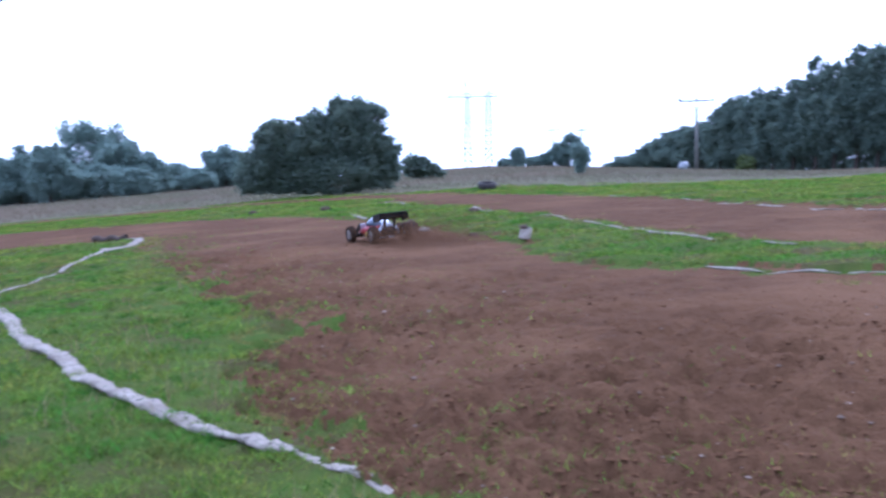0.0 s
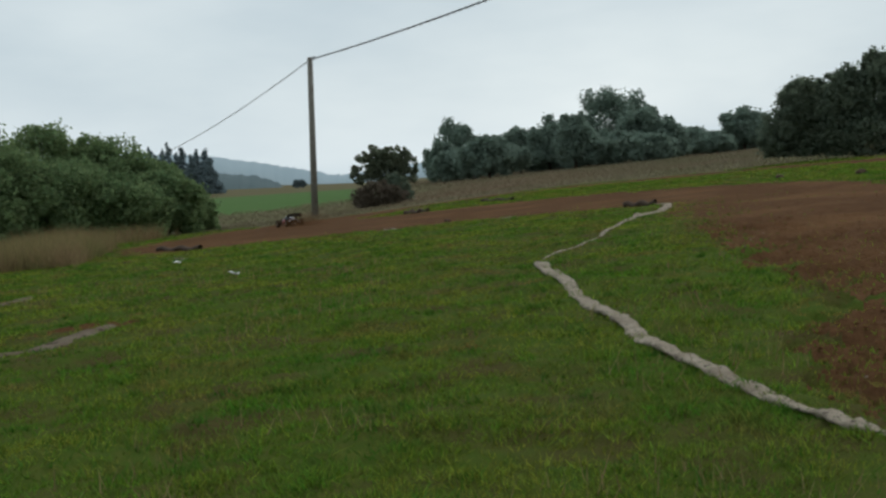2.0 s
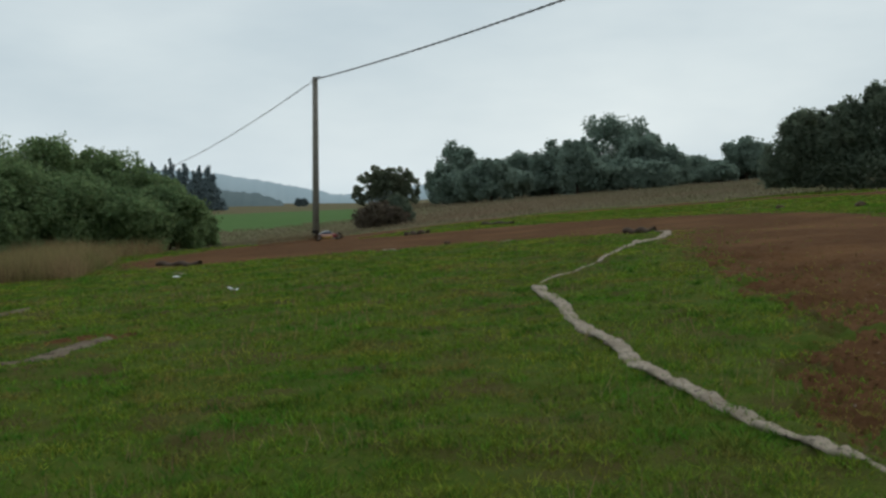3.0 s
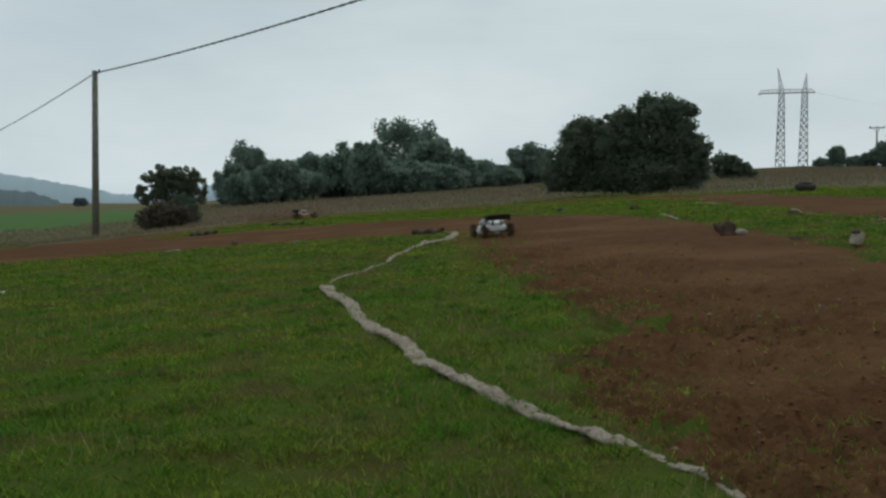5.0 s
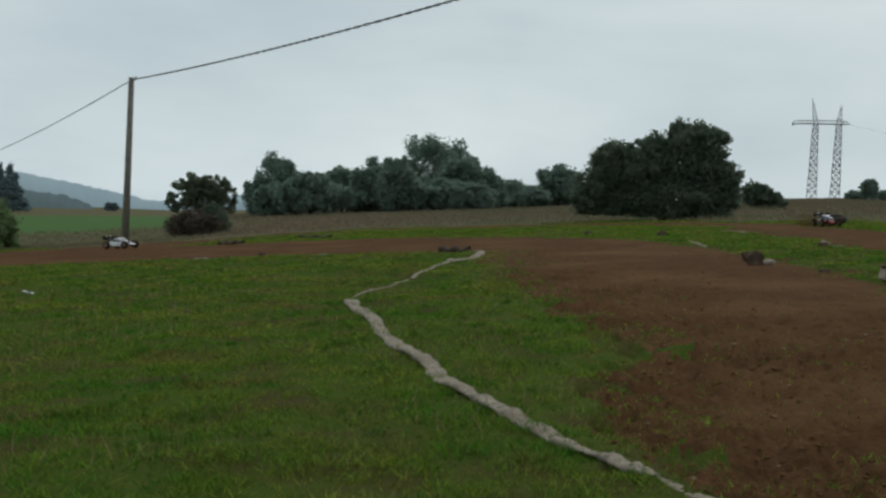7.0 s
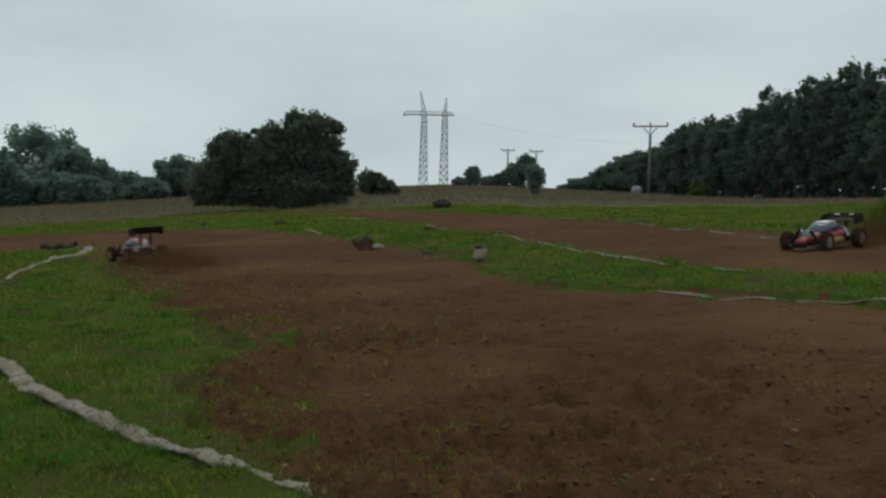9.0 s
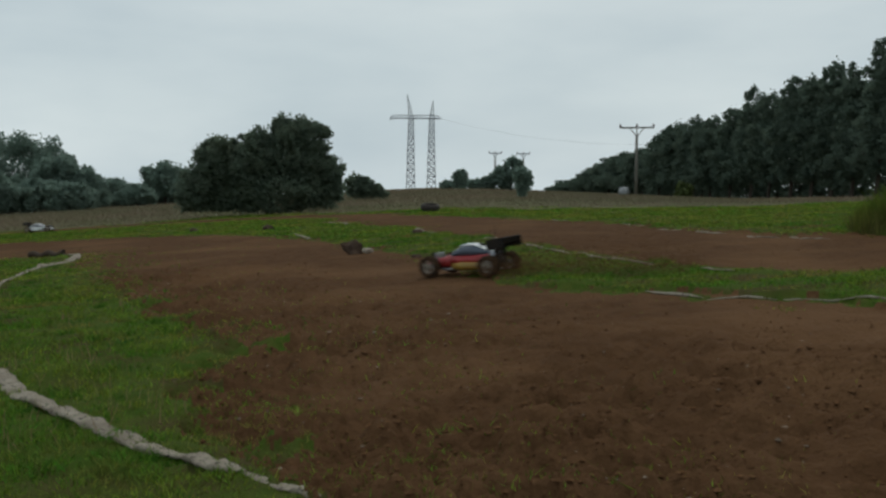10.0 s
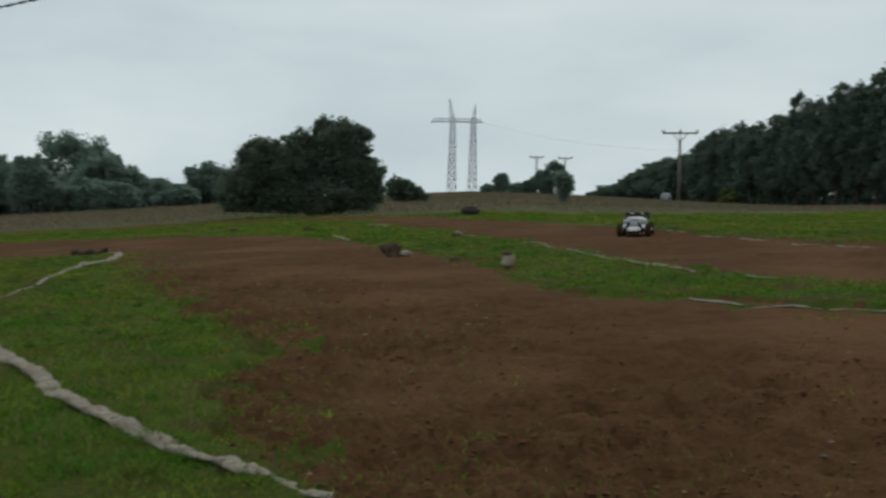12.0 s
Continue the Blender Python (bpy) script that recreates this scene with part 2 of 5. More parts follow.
def land(x, y):
    """Height of the open ground: a slope that climbs ahead, flattens far off and dips into a valley."""
    x, y = np.asarray(x, float), np.asarray(y, float)
    r = np.hypot(x, y) + 1e-6
    az = np.degrees(np.arctan2(x, y))
    near = (0.073 * x + 0.038 * y) / r
    cap = np.interp(az, [-180, -90, -60, -6, 0, 3, 6, 10, 14, 20, 60, 120, 180], [0.02, 0.0, 0.0, 0.0295, 0.0362, 0.039, 0.0385, 0.035, 0.031, 0.024, 0.02, 0.02, 0.02])
    far = np.where((az > -60) & (az < -6), near, np.minimum(near, cap))
    z = far * r + (near - far) * 19 * np.tanh(r / 19)
    far_r = np.maximum(r - 130, 0)
    z = z - far_r * np.maximum(far, 0) * 0.12
    valley = np.clip((-27 - az) / 4, 0, 1) * np.clip((az + 62) / 6, 0, 1)
    z = np.where(r > 72, z + valley * (r - 72) * np.maximum(-0.0044 - near, 0), z)
    return z - 0.9 * np.exp(-((r - 58) / 20) ** 2 - ((az + 37) / 9) ** 2) * np.where(r < 58, 1, 1)


def land1(x, y):
    return float(land(x, y))


def at(az, d, up=0.0):
    """A place on the ground by compass bearing and distance."""
    x, y = d * math.sin(radians(az)), d * math.cos(radians(az))
    return Vector((x, y, land1(x, y) + up))


def plan(*pts):
    """Survey plan points, in units of 1.6 m."""
    return [(1.6 * a, 1.6 * b) for a, b in pts]


def inside(x, y, poly):
    r = np.zeros(x.shape, bool)
    for (ax, ay), (bx, by) in zip(poly, poly[1:] + poly[:1]):
        if ay != by:
            r ^= ((ay > y) != (by > y)) & (x < (bx - ax) * (y - ay) / (by - ay) + ax)
    return r


def from_line(x, y, line):
    d = np.full(x.shape, 1e9)
    for (ax, ay), (bx, by) in zip(line, line[1:]):
        ux, uy = bx - ax, by - ay
        t = np.clip(((x - ax) * ux + (y - ay) * uy) / (ux * ux + uy * uy), 0, 1)
        d = np.minimum(d, np.hypot(x - ax - t * ux, y - ay - t * uy))
    return d


NEAR_LANE = plan((0.2, 1.2), (-0.06, 1.55), (-0.29, 2.0), (-0.38, 2.5), (-0.47, 2.8), (-0.36, 3.07), (-0.55, 3.56), (-0.8, 4.0), (-1.08, 4.7),
                 (-1.5, 5.8), (-2.0, 7.2), (-2.65, 9.25), (-3.7, 9.2), (-4.45, 9.05), (-5.25, 8.65), (-6.1, 8.55), (-7.0, 7.9), (-7.8, 7.6), (-9.6, 9.6),
                 (-10.6, 12.5), (-10.7, 15.5), (-8.3, 15.5), (-8.0, 12.9), (-7.2, 12.6), (-6.4, 13.2), (-4.9, 13.3), (-3.6, 12.9), (-2.9, 12.9), (-1.7, 11.8), (-0.95, 10.5),
                 (-0.34, 9.0), (-0.04, 7.5), (0.33, 6.7), (0.53, 5.5), (0.59, 4.8), (0.8, 4.07), (1.05, 3.82), (1.2, 3.55), (1.48, 3.3), (1.66, 2.94), (2.8, 2.2), (3.2, 1.0), (1.5, 0.2))
FAR_LANE = plan((-0.56, 13.7), (0.49, 10.5), (0.51, 9.3), (0.89, 7.9), (1.2, 6.2), (1.3, 5.2), (1.38, 4.8), (1.58, 4.36), (1.95, 4.05), (2.6, 3.8), (4.2, 3.5), (5.0, 5.2),
                (3.2, 5.66), (2.67, 6.56), (2.45, 7.5), (2.3, 9.0), (1.98, 10.5), (1.58, 11.8), (0.78, 13.9), (-0.5, 17.0))
BACK_LANE = plan((-9.5, 15), (-9.3, 16.6), (-8, 18.3), (-6.6, 18.8), (-4.3, 18.6), (-1.6, 17.6), (0.0, 15.6))


def soil_mask(x, y):
    r = np.hypot(x, y)
    j = 0.05 + 0.018 * r
    k = 0.05 + 0.014 * r
    jx, jy = x + j * fbm(x * 2.1, y * 2.1, 5) + k * fbm(x * 5.3, y * 5.3, 15, 3), y + j * fbm(x * 2.1, y * 2.1, 9) + k * fbm(x * 5.3, y * 5.3, 19, 3)
    rut = from_line(jx, jy, plan((-3.25, 3.2), (-3.6, 2.65), (-4.3, 2.3))) < 0.13 + 0.15 * fbm(x * 3, y * 3, 71)
    return rut | inside(jx, jy, NEAR_LANE) | inside(jx, jy, FAR_LANE) | (from_line(jx, jy, BACK_LANE) < 1.0)


def turfed(x, y):
    """Ragged islets of turf in the soil along the lawn's edge."""
    into = from_line(x, y, NEAR_LANE[:20]) / (0.28 + 0.03 * np.hypot(x, y))
    isle = from_line(x, y, NEAR_LANE[27:]) / 0.2
    return 0.9 * fbm(x * 5, y * 5, 141, 3) + 0.7 * fbm(x * 17, y * 17, 143, 3) > np.minimum(into, isle) - 0.2


def field_edge(az):
    return np.interp(az, [-70, -45, -38, -30, -22, -10, -2, 4, 10, 18, 30], [30, 29, 27, 27, 33, 34, 29, 26, 24, 24, 26])


def tilled(x, y):
    """How loose the soil is, 0 to 1: rough by the lawn's edge and before the camera, driven smooth elsewhere."""
    edge = np.clip(1.25 - from_line(x, y, NEAR_LANE[:10]) / 1.7, 0, 1)
    front = np.clip(1.6 - np.hypot(x - 0.6, y - 2.2) / 1.9, 0, 1)
    return np.clip(np.maximum(edge, front) * (0.75 + 0.9 * fbm(x * 1.7, y * 1.7, 91)), 0, 1)


def ground_height(x, y, soil):
    """Land with the ridges, ruts and lumps of the surface."""
    r = np.hypot(x, y)
    fade = np.clip(1.6 - r / 14, 0, 1)
    z = land(x, y)
    rough = tilled(x, y)
    lumps = 0.02 * np.abs(fbm(x * 3, y * 3, 3)) + (0.012 + 0.065 * rough) * fbm(x * 9, y * 9, 7, 4) + (0.008 + 0.045 * rough) * np.abs(fbm(x * 26, y * 26, 8, 3))
    turf = 0.03 * fbm(x * 2.2, y * 2.2, 11) + 0.012 * fbm(x * 11, y * 11, 17, 3)
    return z + fade * np.where(soil, lumps - 0.02, turf + 0.012) + 0.03 * fbm(x * 0.6, y * 0.6, 21) * np.clip(r / 6, 0, 1)


def build_ground():
    az = np.radians(np.arange(-64, 84.01, 0.2))
    rs = [1.3]
    while rs[-1] < 34:
        rs.append(rs[-1] * 1.0068)
    while rs[-1] < 4500:
        rs.append(rs[-1] * 1.05)
    rs = np.array(rs)
    R, A = np.meshgrid(rs, az, indexing="ij")
    X, Y = R * np.sin(A), R * np.cos(A)
    cx, cy = (X[:-1, :-1] + X[1:, 1:]) / 2, (Y[:-1, :-1] + Y[1:, 1:]) / 2
    soil_v = soil_mask(X, Y)
    Z = ground_height(X, Y, soil_v)
    soil_f = soil_mask(cx, cy) & (np.hypot(cx, cy) < 60) & ~turfed(cx, cy)
    rr, aa = np.hypot(cx, cy), np.degrees(np.arctan2(cx, cy))
    edge = field_edge(aa) * (1 + 0.22 * fbm(cx * 0.45, cy * 0.45, 31))
    field_f = (rr > edge) & ~soil_f
    crop_f = field_f & (aa < -29.5) & (rr > 76 + 8 * fbm(cx * 0.1, cy * 0.1, 37)) & (rr < 150)
    idx = np.arange(X.size).reshape(X.shape)
    quads = np.stack([idx[:-1, :-1], idx[:-1, 1:], idx[1:, 1:], idx[1:, :-1]], -1)
    V = np.stack([X, Y, Z], -1).reshape(-1, 3)
    for name, sel, m, label, cat in (("ground", ~soil_f & ~field_f, GRASS_SOIL, "green mown grass ground with worn brown patches", "grass"),
                                     ("dirt_track", soil_f, DIRT, "bare reddish-brown soil of the race track with loose lumps", "dirt track"),
                                     ("field", field_f & ~crop_f, FIELD, "dry grey-brown unmown meadow rising to the horizon", "field"),
                                     ("crop_field", crop_f, CROP, "flat green crop field in the valley", "field")):
        q = quads[sel][:, ::-1]
        used, inv = np.unique(q, return_inverse=True)
        tagged(raw(name, V[used], inv.reshape(q.shape), m, smooth=True), label, cat, kind="structure")
    # the rest of the circle, behind and beside the camera
    az2 = np.radians(np.arange(84, 296.1, 4))
    rs2 = np.array([0.0, 1.3, 3, 6, 12, 25, 60, 150, 500, 1500, 4500])
    R, A = np.meshgrid(rs2, az2, indexing="ij")
    X, Y = R * np.sin(A), R * np.cos(A)
    idx = np.arange(X.size).reshape(X.shape)
    q = np.stack([idx[:-1, :-1], idx[1:, :-1], idx[1:, 1:], idx[:-1, 1:]], -1).reshape(-1, 4)[:, ::-1]
    tagged(raw("ground", np.stack([X, Y, land(X, Y)], -1).reshape(-1, 3), q[:, ::-1], GRASS_SOIL, smooth=True), "green mown grass ground around the track", "grass", kind="structure")
    a3 = np.radians(np.linspace(-64, 84, 16))
    v = [(0, 0, 0)] + [(1.32 * math.sin(a), 1.32 * math.cos(a), land1(1.32 * math.sin(a), 1.32 * math.cos(a))) for a in a3]
    bm = bmesh.new()
    vs = [bm.verts.new(c) for c in v]
    for i in range(1, 16):
        bm.faces.new((vs[0], vs[i + 1], vs[i]))
    tagged(part("ground", bm, GRASS_SOIL), "green mown grass underfoot", "grass", kind="structure")


build_ground()
rng = np.random.default_rng(4)


def surface(x, y):
    x, y = np.asarray(x, float), np.asarray(y, float)
    return ground_height(x, y, soil_mask(x, y))


def scatter(n, az0, az1, r0, r1, power):
    """Random places in a sector; power below 2 crowds them towards the camera's side."""
    a = np.radians(rng.uniform(az0, az1, n))
    u = rng.random(n)
    r = (r0 ** power + u * (r1 ** power - r0 ** power)) ** (1 / power)
    return r * np.sin(a), r * np.cos(a), r


def blades(name, x, y, z, h, w, lean, material):
    """Tapered stalks, one triangle each, as one mesh."""
    n = len(x)
    t, b = rng.uniform(0, 2 * np.pi, n), rng.uniform(0, 2 * np.pi, n)
    dx, dy = np.cos(t) * w / 2, np.sin(t) * w / 2
    l = np.abs(rng.normal(0, lean, n)) * h
    top = np.stack([x + l * np.cos(b), y + l * np.sin(b), z + h], -1)
    v = np.stack([np.stack([x - dx, y - dy, z - 0.01], -1), np.stack([x + dx, y + dy, z - 0.01], -1), top], 1).reshape(-1, 3)
    return raw(name, v, np.arange(3 * n).reshape(n, 3), material)


def build_grass():
    x, y, r = scatter(1000000, -56, 34, 1.9, 33, 0.75)
    soil = soil_mask(x, y)
    patch = fbm(x * 1.3, y * 1.3, 41)
    aa = np.degrees(np.arctan2(x, y))
    # the lawn thins out into the soil in ragged wisps
    into = from_line(x, y, NEAR_LANE[:18])
    wisp = 0.42 + 0.75 * fbm(x * 2.3, y * 2.3, 83) + 0.5 * fbm(x * 7, y * 7, 87, 3)
    fringe = soil & (rng.random(len(x)) < 0.85 * np.exp(-into / np.maximum(0.10 + 0.55 * wisp, 0.03)))
    fringe |= soil & turfed(x, y) & (rng.random(len(x)) < 0.6)
    fringe |= soil & (rng.random(len(x)) < 0.35) & ~soil_mask(x + 1.2 * fbm(x * 3.4, y * 3.4, 83), y + 1.2 * fbm(x * 3.4, y * 3.4, 87))
    worn = soil_mask(x + 1.4 * fbm(x * 5, y * 5, 183), y + 1.4 * fbm(x * 5, y * 5, 187)) & (rng.random(len(x)) < 0.6)
    weeds = soil & (fbm(x * 2.7, y * 2.7, 95) > 0.58) & (r < 6) & (rng.random(len(x)) < 0.4)
    weeds |= soil & (from_line(x, y, plan((-2.45, 8.9), (-1.7, 8.75), (-0.95, 8.6))) < 0.12 + 0.15 * fbm(x * 2, y * 2, 113)) & (rng.random(len(x)) < 0.4)
    tuft = fbm(x * 6.5, y * 6.5, 101, 3) + 0.35 * fbm(x * 2, y * 2, 103)
    keep = ((~soil & ~worn) | fringe | weeds) & (tuft > -0.34 + 0.10 * np.clip(r / 8, 0, 1) + rng.normal(0, 0.16, len(x))) & (patch > -0.62 + 0.30 * np.clip((r - 9) / 10, 0, 1) + rng.normal(0, 0.14, len(x))) & (r < field_edge(aa) * (1.03 + 0.22 * fbm(x * 0.45, y * 0.45, 31)))
    # scattered tufts grow on the edge of the soil too
    x, y, r, patch = x[keep], y[keep], r[keep], patch[keep]
    h = (0.012 + 0.007 * np.clip(patch + 0.3, 0, 1) + 0.0004 * r) * rng.uniform(0.6, 1.5, len(x))
    clump = np.clip(fbm(x * 3.1, y * 3.1, 47) - 0.22, 0, 1)
    tip = np.clip(fbm(x * 17, y * 17, 107, 2), -0.3, 0.6)
    h = h * (0.8 + 1.6 * clump + 0.6 * np.clip(tuft[keep], 0, 1) + 1.5 * tip) * np.where(soil[keep], 0.65, 1.0)
    w = (0.0026 + 0.0009 * r) * rng.uniform(0.7, 1.3, len(x))
    ob = blades("grass", x, y, surface(x, y), h, w, 1.7, BLADE)
    tagged(ob, "short mown green lawn grass beside the track", "grass", kind="stuff")
    # broad-leaved weeds in clumps
    cx, cy, r = scatter(700, -54, 20, 2.2, 15, 1.1)
    k = ~soil_mask(cx, cy)
    cx, cy = np.repeat(cx[k], 34), np.repeat(cy[k], 34)
    size = np.repeat(rng.lognormal(-2.9, 0.5, k.sum()), 34)
    x, y = cx + rng.normal(0, 1, len(cx)) * size, cy + rng.normal(0, 1, len(cx)) * size
    k = ~soil_mask(x, y)
    x, y = x[k], y[k]
    tagged(blades("weeds", x, y, surface(x, y), rng.uniform(0.012, 0.035, len(x)), 0.007 + 0.0008 * np.hypot(x, y), 1.6, WEED), "dark broad-leaved weeds in clumps in the lawn", "weeds", kind="stuff")
    # dry stalks in the lawn
    x, y, r = scatter(5000, -50, 10, 2.0, 12, 0.9)
    k = ~soil_mask(x, y) & (fbm(x * 1.1, y * 1.1, 53) > 0.1)
    x, y, r = x[k], y[k], r[k]
    tagged(blades("dry_grass", x, y, surface(x, y), rng.uniform(0.04, 0.09, len(x)), 0.003 + 0.0008 * r, 0.5, STRAW), "thin pale dry stalks among the lawn grass", "dry grass", kind="stuff")
    # unmown meadow
    x, y, r = scatter(260000, -62, 40, 26, 190, 0.9)
    aa = np.degrees(np.arctan2(x, y))
    k = (r > field_edge(aa) * (0.97 + 0.22 * fbm(x * 0.45, y * 0.45, 31))) & ~soil_mask(x, y) & ~((aa < -29.5) & (r > 76))
    x, y, r = x[k], y[k], r[k]
    tagged(blades("meadow_grass", x, y, surface(x, y), rng.uniform(0.04, 0.17, len(x)) * np.clip((r - 20) / 20, 0.3, 1.4), 0.006 + 0.0008 * r, 1.2, FIELD_BLADE), "tall dry grey-brown meadow grass on the slope", "meadow grass", kind="stuff")
    # rank grass before the shrubs of the valley
    x, y, r = scatter(70000, -64, -38, 16, 28, 1.5)
    aa = np.degrees(np.arctan2(x, y))
    k = (fbm(x * 0.4, y * 0.4, 61) > -0.15) & (aa < -43.5 - (24 - r) * 0.45) & ~soil_mask(x, y)
    x, y, r = x[k], y[k], r[k]
    tagged(blades("tall_grass", x, y, surface(x, y), rng.uniform(0.10, 0.42, len(x)) * np.clip(1.25 + 1.2 * fbm(x * 0.5, y * 0.5, 63), 0.3, 1.6), 0.006 + 0.0004 * r, 0.8, STRAW), "tall straw-coloured grass in front of the shrubs", "tall grass", kind="stuff")


build_grass()


def build_clods():
    for name, n, size, m, label, r0, r1 in (("soil_clods", 16000, 0.0043, CLOD, "loose crumbly lumps of brown soil on the track", 2.0, 16),
                                            ("gravel", 420, 0.004, PEBBLE, "small pale pebbles strewn over the soil", 2.0, 9)):
        x, y, r = scatter(n * 4, -45, 36, r0, r1, 0.8)
        k = soil_mask(x, y) & (rng.random(len(x)) < 0.03 + 0.97 * tilled(x, y) ** 1.3)
        x, y, r = x[k][:n], y[k][:n], r[k][:n]
        n = len(x)
        s = size * np.minimum(rng.lognormal(0, 0.5, n), 2.6) * (1 + 0.05 * r)
        base = np.array([(1, 0, 0), (-1, 0, 0), (0, 1, 0), (0, -1, 0), (0, 0, 0.45), (0, 0, -0.45)])
        f = np.array([(0, 2, 4), (2, 1, 4), (1, 3, 4), (3, 0, 4), (2, 0, 5), (1, 2, 5), (3, 1, 5), (0, 3, 5)])
        v = base[None] * s[:, None, None] * rng.uniform(0.6, 1.4, (n, 6, 1))
        t = rng.uniform(0, 6.28, n)
        c, q = np.cos(t)[:, None], np.sin(t)[:, None]
        v = np.stack([v[..., 0] * c - v[..., 1] * q + x[:, None], v[..., 0] * q + v[..., 1] * c + y[:, None], v[..., 2] + (surface(x, y) + 0.3 * s)[:, None]], -1)
        tagged(raw(name, v.reshape(-1, 3), (f[None] + 6 * np.arange(n)[:, None, None]).reshape(-1, 3), m), label, "soil" if m is CLOD else "gravel", kind="stuff")


build_clods()

# ---- hoses, pipes, stones along the track ----


def tube(name, pts, r, material, parent=None, seg=6):
    p = [Vector(q) for q in pts]
    vs, fs = [], []
    for i, c in enumerate(p):
        t = (p[min(i + 1, len(p) - 1)] - p[max(i - 1, 0)]).normalized()
        u = t.cross(Vector((0, 0, 1))).normalized()
        w = u.cross(t)
        for k in range(seg):
            a = 6.28318 * k / seg
            vs.append(c + u * (r * math.cos(a)) + w * (r * math.sin(a)))
    for i in range(len(p) - 1):
        for k in range(seg):
            fs.append((i * seg + k, i * seg + (k + 1) % seg, (i + 1) * seg + (k + 1) % seg, (i + 1) * seg + k))
    return raw(name, vs, fs, material, parent, smooth=True)


def smooth_line(pts, step):
    """A curve through plan points, sampled at about the given step."""
    p = np.array(pts, float)
    out = []
    for i in range(len(p) - 1):
        a, b, c, d = p[max(i - 1, 0)], p[i], p[i + 1], p[min(i + 2, len(p) - 1)]
        n = max(2, int(np.hypot(*(c - b)) / step))
        for k in range(n):
            t = k / n
            out.append(0.5 * (2 * b + (c - a) * t + (2 * a - 5 * b + 4 * c - d) * t * t + (3 * b - a - 3 * c + d) * t ** 3))
    out.append(p[-1])
    return np.array(out)


def hose(pts, width, label, seed, sink=0.0, name="fire_hose"):
    """A flat, empty canvas hose lying in folds on the ground."""
    line = smooth_line(pts, 0.015)
    line = line * np.interp(np.hypot(line[:, 0], line[:, 1]), [3, 6, 10], [0.973, 0.975, 0.987])[:, None]
    line = line + 0.012 * np.stack([fbm(line[:, 1] * 3, line[:, 0] * 3, seed), fbm(line[:, 0] * 3, line[:, 1] * 3, seed + 5)], -1)
    tan = np.gradient(line, axis=0)
    tan = tan / np.linalg.norm(tan, axis=1)[:, None]
    side = np.stack([tan[:, 1], -tan[:, 0]], -1)
    s = np.concatenate([[0], np.cumsum(np.hypot(*np.diff(line, axis=0).T))])
    width = np.interp(s / s[-1], [0, 1], width) if isinstance(width, tuple) else np.full(len(s), width)
    w = width * (0.5 + 0.06 * vnoise(s * 4, s * 0, seed) + 0.06 * vnoise(s * 13, s * 0, seed + 2))
    turn = s / 0.21 + 0.9 * vnoise(s * 1.3, s * 0 + 1, seed)
    jog = np.floor(turn)
    kick = np.sin(jog * 12.9898 + seed) * 0.13 * width
    fold = np.abs(np.sin(s * 17 + 3.5 * vnoise(s * 1.7, s * 0 + 3, seed)))
    th = np.minimum(0.003 + 0.03 * width, 0.006) + 0.05 * width * fold ** 0.6
    th = th * (0.45 + 1.5 * (turn - jog))
    w = w * (0.90 + 0.14 * fold ** 0.7)
    ends = np.clip(np.minimum(s, s[-1] - s) / 0.12, 0.06, 1) ** 0.6
    w, th = w * ends, th * ends
    tilt = 0.3 * np.sin(jog * 7.77 + seed)
    z = surface(line[:, 0], line[:, 1])
    z = np.convolve(np.pad(z, 6, mode="edge"), np.ones(13) / 13, "valid") + 0.006 - sink + 0.008 * vnoise(s * 5, s * 0, seed + 9)
    ring = np.array([(-1, 0), (-0.9, 0.75), (-0.45, 1), (0, 0.85), (0.45, 1), (0.9, 0.75), (1, 0), (0.8, -0.9), (-0.8, -0.9)])
    k = len(ring)
    u = ring[None, :, 0] * w[:, None] + kick[:, None]
    h = ring[None, :, 1] * th[:, None] + u * tilt[:, None] * 0.5
    v = np.stack([line[:, 0, None] + side[:, 0, None] * u, line[:, 1, None] + side[:, 1, None] * u, z[:, None] + h], -1).reshape(-1, 3)
    i = np.arange(len(line) - 1)[:, None] * k + np.arange(k)[None]
    j = np.arange(len(line) - 1)[:, None] * k + (np.arange(k)[None] + 1) % k
    f = np.stack([i, j, j + k, i + k], -1).reshape(-1, 4)
    return tagged(raw(name, v, f, HOSE, smooth=True), label, "hose", "track marking hoses")


